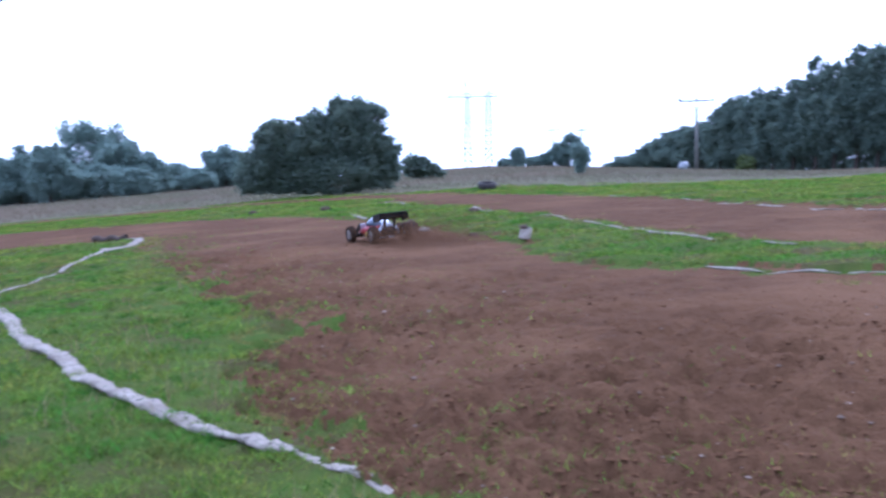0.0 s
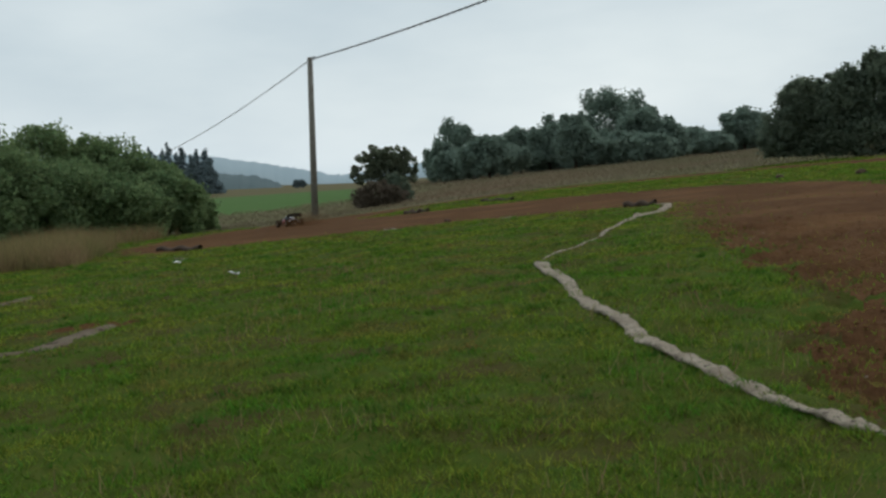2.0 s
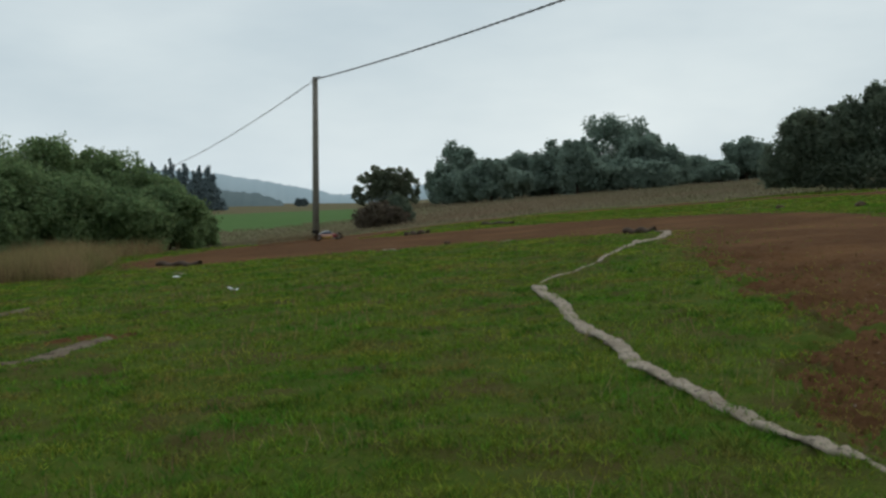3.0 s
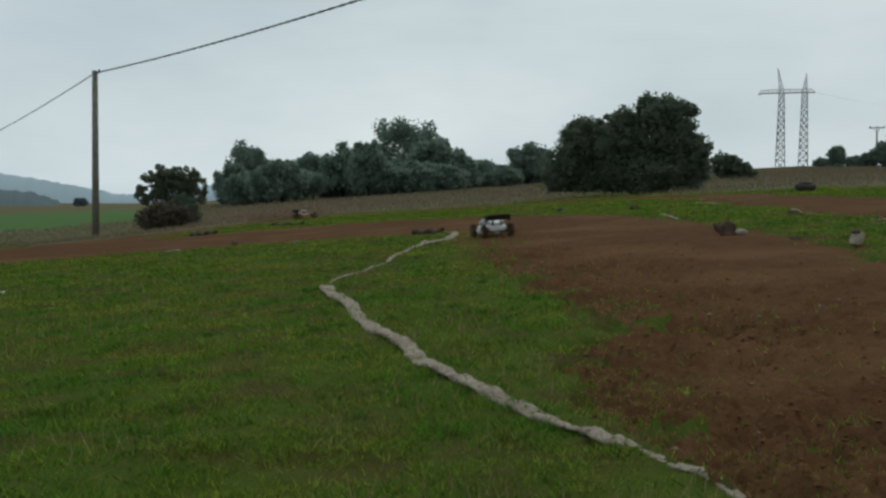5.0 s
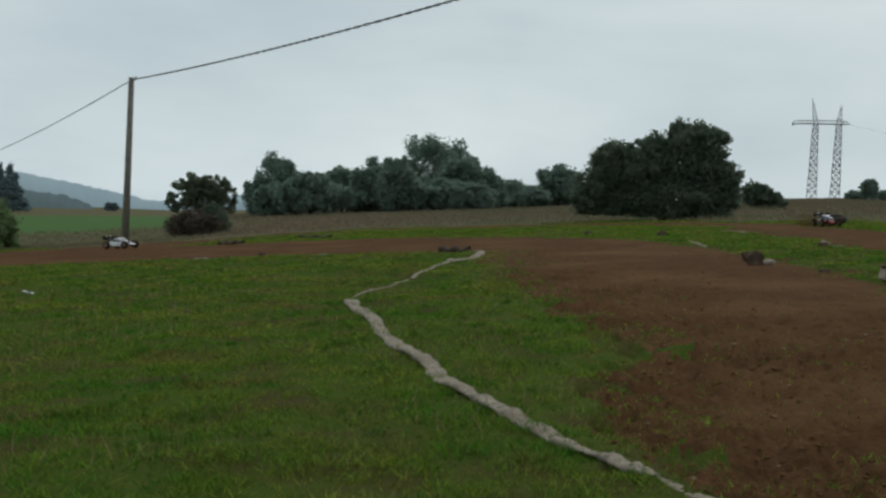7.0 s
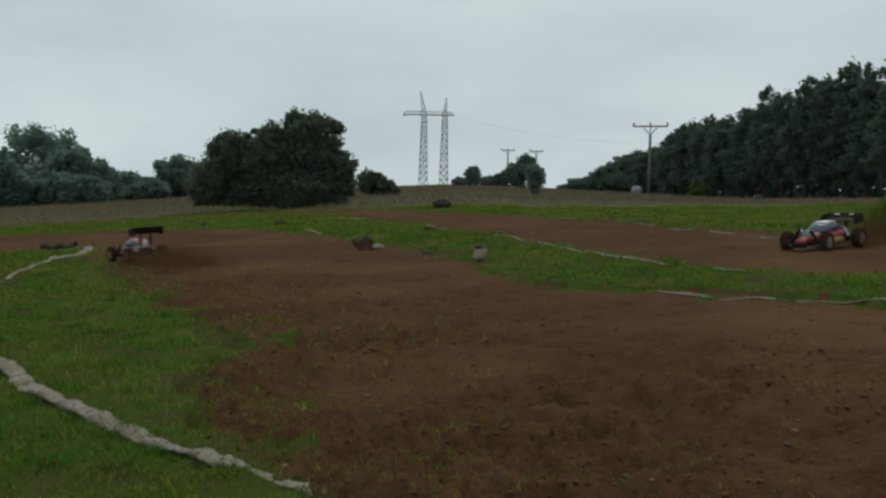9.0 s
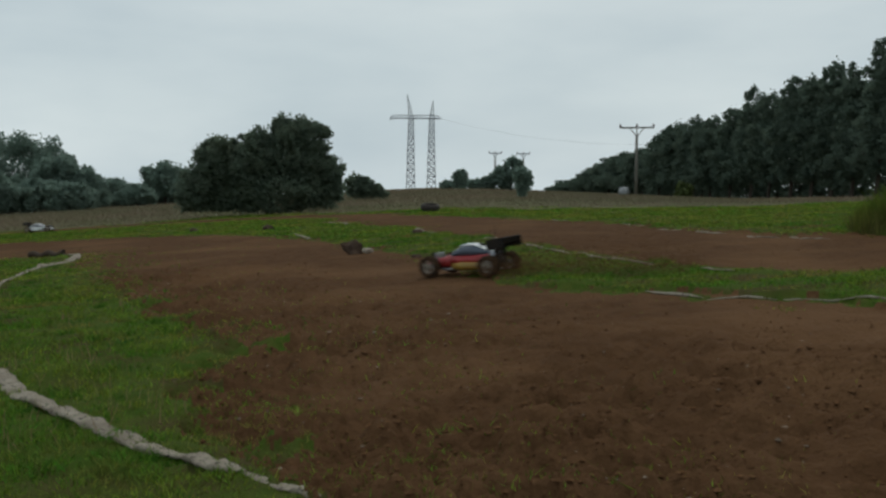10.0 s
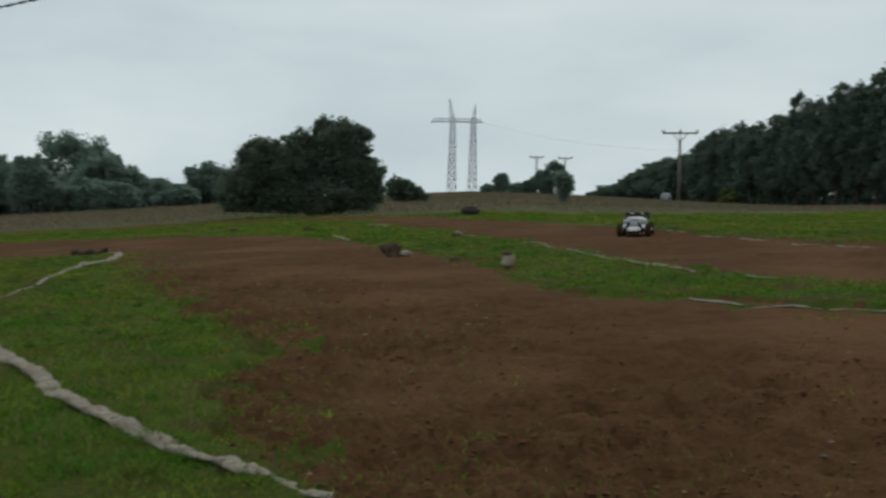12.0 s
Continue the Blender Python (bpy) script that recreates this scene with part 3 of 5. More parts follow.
def build_hoses():
    hose(plan((0.3, 1.2), (0.09, 1.42), (-0.02, 1.53), (-0.1, 1.64), (-0.19, 1.75)), 0.036, "old flat off-white canvas hose half sunk in grass and soil", 1, 0.012)
    hose(plan((-0.17, 1.72), (-0.235, 1.78), (-0.28, 1.88), (-0.37, 1.95), (-0.47, 2.09), (-0.6, 2.27), (-0.69, 2.4), (-0.85, 2.68), (-1.09, 3.08), (-1.3, 3.44), (-1.6, 4.06), (-1.83, 4.46), (-2.03, 4.88)), (0.066, 0.105),
         "old flat off-white canvas hose with black specks lying on the lawn", 2)
    hose(plan((-2.03, 4.88), (-2.04, 5.1), (-2.02, 5.5), (-2.1, 6.0)), 0.03, "thin stretch of off-white hose overgrown by grass", 3, 0.004)
    hose(plan((-2.1, 6.05), (-2.28, 7.1), (-2.36, 7.8)), (0.04, 0.07), "off-white canvas hose lying across the lawn", 4)
    hose(plan((-2.36, 7.7), (-2.38, 8.4), (-2.52, 9.2), (-2.72, 9.5)), 0.11, "doubled off-white hose end beside the soil", 5)
    hose(plan((0.83, 7.75), (0.95, 7.5), (1.06, 6.7), (1.13, 6.25), (1.21, 5.63)), 0.035, "pale hose along the grass island edge", 6)
    hose(plan((1.2, 5.6), (1.28, 5.24), (1.36, 4.8)), 0.065, "pale hose along the grass island edge", 7)
    hose(plan((1.47, 4.5), (1.58, 4.36)), 0.045, "short pale hose piece on the island edge", 8)
    hose(plan((1.06, 3.86), (1.12, 3.72), (1.2, 3.6)), 0.035, "short pale hose piece beside the soil", 9)
    hose(plan((1.2, 3.57), (1.36, 3.5), (1.51, 3.37), (1.74, 3.17), (2.1, 2.9), (2.6, 2.5)), 0.018, "long thin pale hose between island and soil", 10)
    hose(plan((-0.56, 13.7), (-0.4, 13.2), (-0.24, 12.6)), 0.08, "short pale hose piece on the grass ridge", 11)
    hose(plan((0.46, 10.3), (0.5, 9.6), (0.57, 8.9)), 0.07, "short pale hose piece on the grass ridge", 12)
    hose(plan((-0.77, 10.8), (-0.56, 9.7)), 0.07, "short pale hose piece on the grass ridge", 13)
    for i, (x, y) in enumerate(((1.95, 10.7), (2.3, 9.0), (2.33, 8.0), (2.4, 7.2), (2.52, 6.55), (2.66, 6.1))):
        hose(plan((x - 0.03, y + 0.25), (x, y), (x + 0.08, y - 0.12)), 0.04, "short pale hose piece at the far track edge", 20 + i, 0.004)
    hose(plan((-4.2, 9.2), (-3.95, 9.15)), 0.08, "short pale hose piece at the track edge", 30)
    hose(plan((-5.4, 9.0), (-5.15, 8.95)), 0.08, "short pale hose piece at the track edge", 31)
    hose(plan((-6.55, 7.25), (-6.25, 7.1)), 0.08, "short pale hose piece on the lawn", 32)


build_hoses()


def boards():
    for (ax, ay), (bx, by) in (((-7.0, 14.83), (-6.19, 14.19)), ((-7.3, 13.05), (-6.95, 12.95)), ((-7.2, 12.7), (-6.9, 12.6)), ((-7.9, 8.5), (-6.97, 8.1)), ((-3.0, 9.45), (-2.66, 9.3))):
        a, b = Vector((1.6 * ax, 1.6 * ay, 0)), Vector((1.6 * bx, 1.6 * by, 0))
        a.z, b.z = land1(a.x, a.y) + 0.05, land1(b.x, b.y) + 0.05
        pts = [a.lerp(b, k / 40) + Vector((0, 0, 0.02 * math.sin(k * 0.35) - 0.02)) for k in range(41)]
        tagged(tube("drain_pipe", pts, 0.04, BOARD, None, 10), "muddy dark ribbed drain pipe half buried beside the track", "pipe", "muddy drain pipes")


boards()


def mud_patch(pts, width, seed):
    """A worn strip of dry mud with a ragged outline, slightly proud of the turf."""
    line = smooth_line(pts, 0.05)
    tan = np.gradient(line, axis=0)
    tan = tan / np.linalg.norm(tan, axis=1)[:, None]
    side = np.stack([tan[:, 1], -tan[:, 0]], -1)
    s = np.linspace(0, 1, len(line))
    u = np.linspace(-1, 1, 9)
    half = width * np.sin(np.pi * np.clip(s, 0.02, 0.98)) ** 0.6
    off = u[None] * half[:, None] * (1 + 0.7 * vnoise(s[:, None] * 14, u[None] * 0 + np.sign(u)[None] * 5, seed))
    x, y = line[:, 0, None] + side[:, 0, None] * off, line[:, 1, None] + side[:, 1, None] * off
    z = surface(x, y) + 0.022 * (1 - np.abs(u)[None] ** 3) - 0.004 + 0.012 * fbm(x * 14, y * 14, seed)
    i = np.arange(len(line) - 1)[:, None] * 9 + np.arange(8)[None]
    f = np.stack([i, i + 1, i + 10, i + 9], -1).reshape(-1, 4)
    tagged(raw("mud_patch", np.stack([x, y, z], -1).reshape(-1, 3), f, MUD, smooth=True), "pale dry mud worn into the lawn", "mud", kind="structure")


mud_patch([(-5.35, 3.55), (-5.1, 3.95), (-4.95, 4.3), (-5.1, 4.75), (-5.15, 5.05)], 0.13, 3)
mud_patch([(-7.4, 5.2), (-7.6, 5.8), (-7.9, 6.4), (-8.2, 7.0)], 0.22, 8)


def stones():
    def place(px, py, up=0.0):
        x, y = 1.6 * px, 1.6 * py
        return Vector((x, y, float(surface(x, y)) + up))
    c = place(0.55, 5.55)
    bm = bmesh.new()
    box(bm, 0, 0, 0.045, 0.085, 0.075, 0.115, 0.018, Matrix.Rotation(0.25, 4, "Y"))
    ob = part("marker_stone", bm, STONE)
    ob.matrix_basis = Matrix.Translation(c) @ Matrix.Rotation(0.5, 4, "Z")
    bm = bmesh.new()
    lump(bm, (-0.02, -0.01, 0.098), 0.04, (1.1, 1, 0.5), 0.4, 2, 3)
    part("cap", bm, DARK_STONE, ob, "dark mud cap")
    tagged(ob, "small pale stone block with a dark muddy top", "stone")
    c = place(-0.1, 7.02)
    bm = bmesh.new()
    lump(bm, (0, 0, 0.045), 0.085, (1.2, 0.8, 1.15), 0.9, 2, 5)
    lump(bm, (0.02, 0, 0.10), 0.05, (0.7, 0.7, 1.1), 0.9, 2, 7)
    ob = part("rock", bm, DARK_STONE)
    ob.matrix_basis = Matrix.Translation(c)
    tagged(ob, "jagged dark brown rock lying on the soil", "rock")
    bm = bmesh.new()
    lump(bm, (0, 0, 0.03), 0.055, (1.2, 0.8, 0.6), 0.4, 2, 8)
    ob = part("stone", bm, STONE)
    ob.matrix_basis = Matrix.Translation(place(0.0, 6.98))
    tagged(ob, "flat pale stone leaning beside the dark rock", "stone")
    for x, y, r in ((-1.17, 12.03, 0.09), (0.3, 6.35, 0.04), (-2.2, 13.2, 0.07), (0.42, 9.1, 0.06), (-4.9, 9.5, 0.05)):
        bm = bmesh.new()
        lump(bm, (0, 0, r * 0.4), r, (1.2, 0.9, 0.7), 0.5, 2, x)
        ob = part("rock", bm, DARK_STONE)
        ob.matrix_basis = Matrix.Translation(place(x, y))
        tagged(ob, "small dark rock on the track edge", "rock", "dark rocks")
    # tyre lying behind the ridge
    bm = bmesh.new()
    seg, prof = 28, [(0.22, 0.02), (0.26, 0.0), (0.31, 0.03), (0.33, 0.10), (0.31, 0.17), (0.26, 0.20), (0.22, 0.18), (0.20, 0.10)]
    ring = [[bm.verts.new((r * math.cos(6.2832 * i / seg), r * math.sin(6.2832 * i / seg), z)) for r, z in prof] for i in range(seg)]
    for i in range(seg):
        for j in range(len(prof)):
            bm.faces.new((ring[i][j], ring[(i + 1) % seg][j], ring[(i + 1) % seg][(j + 1) % len(prof)], ring[i][(j + 1) % len(prof)]))
    bmesh.ops.scale(bm, vec=(0.72, 0.72, 0.8), verts=bm.verts[:])
    ob = part("tyre", bm, RUBBER, smooth=True)
    ob.matrix_basis = Matrix.Translation(at(3.25, 25.5, 0.03)) @ Matrix.Rotation(0.2, 4, "X")
    tagged(ob, "old black car tyre lying in the grass", "tyre")
    # litter
    for px, py in ((-4.06, 4.98), (-5.81, 6.45)):
        bm = bmesh.new()
        bmesh.ops.create_grid(bm, x_segments=5, y_segments=4, size=0.04)
        for v in bm.verts:
            v.co.z = 0.03 + 0.03 * noise.noise(v.co * 20 + Vector((px, py, 0)))
        bmesh.ops.solidify(bm, geom=bm.faces[:], thickness=0.003)
        ob = part("paper_scrap", bm, PAPER)
        ob.matrix_basis = Matrix.Translation(place(px, py))
        tagged(ob, "crumpled white paper scrap lying on the lawn", "litter")


stones()


# ---- trees and shrubs ----
def foliage(name, lobes, leaf, count, material, parent, flat=0.5):
    """Leaf sprays as small bent quads crowded into uneven lobes (x, y, z, rx, ry, rz)."""
    L = np.array(lobes, float)
    sub = []
    for x, y, z, rx, ry, rz in L:
        for k in range(16):
            d = rng.normal(size=3) + np.array([0, 0, 0.5])
            d /= np.linalg.norm(d)
            f = rng.uniform(0.12, 0.30)
            reach = rng.uniform(0.8, 1.14)
            sub.append((x + d[0] * rx * reach, y + d[1] * ry * reach, max(z + d[2] * rz * reach, 0.1), rx * f, ry * f, rz * f))
    L = np.vstack([L, sub])
    vol = (L[:, 3] * L[:, 4] * L[:, 5]) ** 0.68
    pick = rng.choice(len(L), count, p=vol / vol.sum())
    d = rng.normal(size=(count, 3))
    d /= np.linalg.norm(d, axis=1)[:, None]
    rad = rng.random(count) ** 0.30 * rng.uniform(0.82, 1.16, count)
    bumps = 1 + 0.30 * vnoise(d[:, 0] * 3.1 + pick * 7.7, d[:, 2] * 2.6 + d[:, 1] * 1.9, 3)
    c = L[pick, :3] + d * L[pick, 3:] * (rad * bumps)[:, None]
    c[:, 2] = np.maximum(c[:, 2], 0.05 + 0.1 * rng.random(count))
    n = d * 0.3 + rng.normal(size=(count, 3)) * 0.8 + np.array([0, 0, 0.6 * flat])
    n /= np.linalg.norm(n, axis=1)[:, None]
    a = np.cross(n, rng.normal(size=(count, 3)))
    a /= np.linalg.norm(a, axis=1)[:, None]
    b = np.cross(n, a)
    s = leaf * rng.uniform(0.55, 1.35, count)[:, None]
    v = np.stack([c - a * s - b * s * 0.5, c + a * s * 0.2 - b * s * 0.75 + n * s * 0.2, c + a * s + b * s * 0.4, c - a * s * 0.3 + b * s * 0.8 + n * s * 0.15], 1).reshape(-1, 3)
    return raw(name, v, np.arange(4 * count).reshape(count, 4), material, parent)


def trunk(height, r, lobes, parent, lean=0.0, name="trunk"):
    """A tapered, slightly crooked stem with a limb into each of the larger lobes."""
    bm = bmesh.new()
    pts = [Vector((lean * t * t * height + 0.04 * height * math.sin(3 * t + r * 90), 0.03 * height * math.sin(4 * t + 1), height * t)) for t in (0, 0.25, 0.5, 0.75, 1.0)]
    for i in range(4):
        rod(bm, pts[i] - Vector((0, 0, 0.15 * (i == 0))), pts[i + 1], r * (1.15 - 0.24 * i), r * (0.91 - 0.24 * i), 8)
    for lo in lobes[:9]:
        rod(bm, pts[1 + (len(lobes) % 2)], Vector(lo[:3]), r * 0.4, r * 0.12, 6)
    return part(name, bm, BARK, parent)


def tree(name, az, d, lobes, leaf, count, material, label, category, stem=0.5, stem_r=0.12, group="", sink=0.0):
    base = at(az, d, -sink)
    ob = empty(name, Matrix.Translation(base) @ Matrix.Rotation(-radians(az), 4, "Z"))
    top = max(l[2] for l in lobes)
    trunk(top * stem, stem_r, lobes, ob)
    foliage("crown", lobes, leaf, count, material, ob)
    return tagged(ob, label, category, group)


def lobes_for(width, height, n, low=0.0, depth=0.8, seed=0):
    """Uneven lobes that fill a crown of the given width and height, from low upwards."""
    q = random.Random(seed)
    out = [(0, 0, low + (height - low) * 0.5, width * 0.42, width * 0.42 * depth, (height - low) * 0.5)]
    for i in range(n):
        a, t = q.uniform(0, 6.283), q.uniform(0.12, 0.93)
        spread = width * 0.5 * math.sqrt(max(0.05, 1 - (2 * t - 0.85) ** 2)) * q.uniform(0.5, 0.86)
        r = width * q.uniform(0.07, 0.15)
        z = low + (height - low) * t
        out.append((spread * math.cos(a), spread * math.sin(a) * depth, min(z, height - r * 0.75), r, r, r * q.uniform(0.7, 1.0)))
    out.append((width * q.uniform(-0.1, 0.1), 0, height - width * 0.16, width * 0.17, width * 0.17, width * 0.16))
    return out


def rise(az, d, el):
    """How far a line of sight of that elevation passes over the ground."""
    return max(0.7, EYE + d * math.tan(radians(el)) - land1(d * math.sin(radians(az)), d * math.cos(radians(az))))


# large oak scrub
OAK = [(-2.35, 0.1, 0.95, 0.85, 0.9, 0.95), (-1.75, 0.0, 1.9, 0.85, 0.9, 0.95), (-1.0, 0.3, 1.3, 1.2, 1.2, 1.2), (-0.35, 0.0, 1.75, 1.15, 1.0, 0.95), (0.75, 0.1, 2.0, 1.15, 1.1, 1.15),
       (1.35, 0.0, 2.45, 0.72, 0.8, 0.72), (0.7, 0.2, 2.75, 0.6, 0.7, 0.55), (1.5, 0.1, 1.15, 0.95, 1.0, 0.95), (2.05, 0.0, 1.55, 0.55, 0.6, 0.6), (-0.1, -0.3, 0.75, 2.1, 1.0, 0.75),
       (-2.55, 0.0, 0.5, 0.6, 0.7, 0.5), (-1.95, 0.1, 2.5, 0.45, 0.5, 0.42), (0.1, 0.0, 2.35, 0.4, 0.5, 0.35), (2.3, 0.0, 0.95, 0.4, 0.5, 0.45)]
OAK = [(x, y, z * (0.88 if x < -0.6 else 1.0), rx, ry, rz * (0.9 if x < -0.6 else 1.0)) for x, y, z, rx, ry, rz in OAK] + [(0.95, 0, 2.65, 0.5, 0.5, 0.42)]
OAK = [(0.892 * x, 0.8 * y, 0.917 * z, 0.892 * rx, 0.8 * ry, 0.917 * rz) for x, y, z, rx, ry, rz in OAK]
tree("oak_thicket", -5.55, 33.5, OAK, 0.046, 80000, LEAF_OAK, "broad dark green oak thicket with two domed crowns", "tree", 0.55, 0.14)
tree("shrub", -0.35, 52, [(0, 0, 0.5, 0.75, 0.6, 0.5), (-0.55, 0, 0.75, 0.5, 0.5, 0.6), (0.6, 0, 0.3, 0.5, 0.4, 0.35)], 0.10, 1800, LEAF_OAK, "low dark shrub beside the oak thicket", "shrub", 0.5, 0.05)

# row of trees along the meadow
for i, (az, el, hw) in enumerate(((-27.3, 1.7, 0.8), (-26.4, 2.75, 1.15), (-24.7, 2.05, 1.1), (-23.0, 2.35, 1.05), (-21.4, 2.75, 1.05), (-20.0, 3.05, 0.9), (-17.85, 4.35, 1.6),
                                  (-16.3, 3.2, 1.15), (-15.1, 2.65, 0.9), (-13.7, 2.25, 1.0), (-12.5, 1.9, 0.7), (-11.1, 3.1, 1.0), (-10.2, 2.3, 0.7), (-25.5, 1.6, 0.9), (-22.1, 1.7, 1.0), (-19.3, 2.2, 1.2), (-17.6, 2.0, 1.6), (-14.4, 1.5, 0.9), (-26.8, 1.3, 0.8), (-23.8, 1.5, 1.2), (-20.6, 1.9, 1.2), (-16.0, 1.9, 1.2), (-13.0, 1.5, 0.9), (-11.8, 1.7, 0.9))):
    d = 105 + 9 * math.sin(i * 2.3)
    h = rise(az, d, el)
    w = 2 * d * math.tan(radians(hw)) * 1.38
    tree("broadleaf_tree", az, d, lobes_for(w, h, 16, 0.1, 0.8, i + 1), 0.13, 15000 if hw > 1.3 else 11000, LEAF_HAZY, "dense broadleaf tree at the meadow edge, green greyed for haze", "tree", 0.6, 0.16, "trees along the meadow")

# fruit tree with a bush at its foot
h = rise(-30.35, 48, 2.0)
q = random.Random(12)
FRUIT = [(0, 0, h * 0.5, 0.95, 0.6, h * 0.22), (-0.4, 0, h * 0.66, 0.6, 0.5, h * 0.14), (0.45, 0, h * 0.6, 0.6, 0.5, h * 0.16), (0, 0, h * 0.78, 0.45, 0.4, h * 0.10)]
for k in range(120):
    a = q.uniform(-0.5, math.pi + 0.5)
    e = math.sqrt(q.uniform(0.05, 1.0))
    FRUIT.append((1.5 * e * math.cos(a), q.uniform(-0.7, 0.7), h * (0.54 + 0.42 * e * math.sin(a)), q.uniform(0.09, 0.2), q.uniform(0.09, 0.2), q.uniform(0.08, 0.17)))
tree("fruit_tree", -30.45, 48, FRUIT, 0.045, 17000, LEAF_FRUIT, "small spreading fruit tree with sparse dull leaves", "tree", 0.5, 0.12)
BROWN = mat("brown_leaves", (0.175, 0.142, 0.110), 0.85, second=(0.14, 0.118, 0.085), scale=2, island=0.3, spec=0.1, thin=0.35)
tree("shrub", -31.0, 46, [(0, 0, 0.6, 0.85, 0.6, 0.6), (0.75, 0, 0.5, 0.6, 0.4, 0.5), (-0.6, 0, 0.45, 0.5, 0.4, 0.5)], 0.05, 7000, BROWN, "brownish low shrub at the foot of the fruit tree", "shrub", 0.5, 0.04)
tree("shrub", -29.75, 46.5, [(0, 0, 0.6, 0.5, 0.5, 0.65), (0.3, 0, 0.4, 0.35, 0.35, 0.45), (-0.25, 0, 0.95, 0.3, 0.3, 0.4)], 0.05, 4500, LEAF_OAK, "dark green upright shrub below the fruit tree", "shrub", 0.5, 0.04)

# shrubs of the valley
for i, (az, el, hw, d) in enumerate(((-41.3, -0.3, 1.3, 31), (-43.2, 1.2, 1.8, 31), (-45.6, 2.3, 2.0, 31), (-48.3, 2.95, 2.2, 31), (-51.3, 3.05, 2.3, 30), (-54.5, 3.0, 2.6, 30), (-58.5, 2.7, 3.0, 31), (-44.3, 0.4, 1.8, 29), (-47.2, 1.4, 2.2, 29), (-50.2, 1.8, 2.2, 28.5), (-53.4, 1.9, 2.4, 28.5), (-42.2, 0.5, 1.5, 30), (-56.5, 2.2, 2.6, 29))):
    h = rise(az, d, el)
    tree("willow_shrub", az, d, lobes_for(3.0 * d * math.tan(radians(hw)), h, 22, 0.0, 0.9, 40 + i), 0.040, 20000, LEAF_BUSH, "rounded mid-green willow shrub in the valley", "shrub", 0.5, 0.06, "valley shrubs")


def spruce(az, d, el, hw, m, label, group, name="spruce"):
    h = rise(az, d, el)
    w = d * math.tan(radians(hw))
    q = random.Random(int(az * 100))
    lobes = [(q.uniform(-0.1, 0.1) * w, 0, h * t, w * (1.05 - t) * q.uniform(0.8, 1.2), w * (1.05 - t), h * 0.085) for t in (0.12, 0.22, 0.32, 0.42, 0.52, 0.62, 0.72, 0.82, 0.9, 0.96)]
    tree(name, az, d, lobes, 0.22 * d / 200, 2600, m, label, "tree", 0.9, 0.2, group)


for i in range(19):
    az = -46.2 + 0.36 * i + 0.12 * math.sin(i * 3.1)
    spruce(az, 190 + 8 * (i % 3), 1.35 + 0.6 * ((i * 7) % 5) / 4 - (0.25 if i > 16 else 0), 0.85, HAZY_FARWOOD, "dark spruce in a distant stand, tinted blue-grey for haze", "distant spruces")

def pine_lobes(width, height, low, seed):
    """Flat sprays of needles round a stem, wide below and ragged towards the tip."""
    q = random.Random(seed)
    full = lambda t: max(0.12, 1 - abs(2 * t - 0.7) ** 2.2 * (0.42 if t < 0.35 else 0.40)) * (1 if t < 0.8 else 1.75 - 0.93 * t)
    out = [(q.uniform(-0.06, 0.06) * width, 0, low + (height - low) * t, width * 0.33 * full(t), width * 0.33 * full(t), height * 0.15) for t in (0.12, 0.32, 0.52, 0.7, 0.84)]
    for i in range(38):
        t = (i + q.random()) / 38
        a = q.uniform(0, 6.283)
        reach = width * 0.5 * full(t) * q.uniform(0.2, 0.95)
        r = width * (0.07 + 0.07 * (1 - t)) * q.uniform(0.6, 1.3)
        out.append((reach * math.cos(a), reach * math.sin(a), low + (height - low) * (0.05 + 0.93 * t), r, r, r * q.uniform(0.45, 0.8)))
    return out


# pines along the track's side
PINE_AZ = [(10.6, 1.9, 190), (11.3, 2.5, 180), (12.1, 3.1, 170), (12.9, 3.5, 160), (13.8, 3.9, 150), (14.7, 4.3, 140), (15.6, 4.9, 125), (16.5, 5.2, 118), (17.4, 5.7, 110), (18.3, 6.0, 102), (19.3, 6.1, 98),
           (20.4, 6.7, 92), (21.3, 6.9, 88), (22.4, 8.1, 80), (23.4, 7.5, 78), (24.4, 7.9, 76), (25.4, 8.0, 72), (26.6, 9.9, 66), (27.7, 10.0, 64), (28.9, 9.8, 62), (30.2, 10.2, 60), (31.6, 10.0, 60)]
for i, (az, el, d) in enumerate(PINE_AZ):
    for row in range(2):
        a, dd, e = az + (0.45 if row else 0), d + (9 if row else 0), el * (0.86 if row else 1)
        h = rise(a, dd, e) * (1 + 0.07 * math.sin(i * 4.7 + row * 2))
        w = max(2.0, dd * 0.027)
        lobes = pine_lobes(w * 1.85, h, (0.17 if row == 0 else 0.03) * h, 100 + 2 * i + row)
        tree("pine", a, dd, lobes, 0.060 + 0.0006 * dd, 11000 if row == 0 else 6000, NEEDLE, "tall dark pine with a bare lower trunk", "tree", 0.8, 0.13, "pine grove")
for k in range(17):
    az = 13.0 + 1.15 * k
    d = 178 - 6.2 * (az - 13) + (3.5 * (az - 24) if az > 24 else 0)
    tree("shrub", az, d, lobes_for(d * 0.03, (1.15 if az < 17 else 0.75 if az < 21 else 0.95) + 0.25 * math.sin(k * 1.9), 7, 0.0, 0.9, 300 + k), 0.13, 1500, NEEDLE, "low dark undergrowth below the pines", "shrub", 0.5, 0.04, "undergrowth")
tree("shrub", 16.9, 92, lobes_for(1.7, rise(16.9, 92, 2.35), 5, 0, 0.9, 77), 0.12, 900, mat("yellowing_leaves", (0.10, 0.13, 0.03), 0.8, second=(0.08, 0.11, 0.03), island=0.3), "yellow-green young bush at the grove's edge", "shrub", 0.5, 0.04)

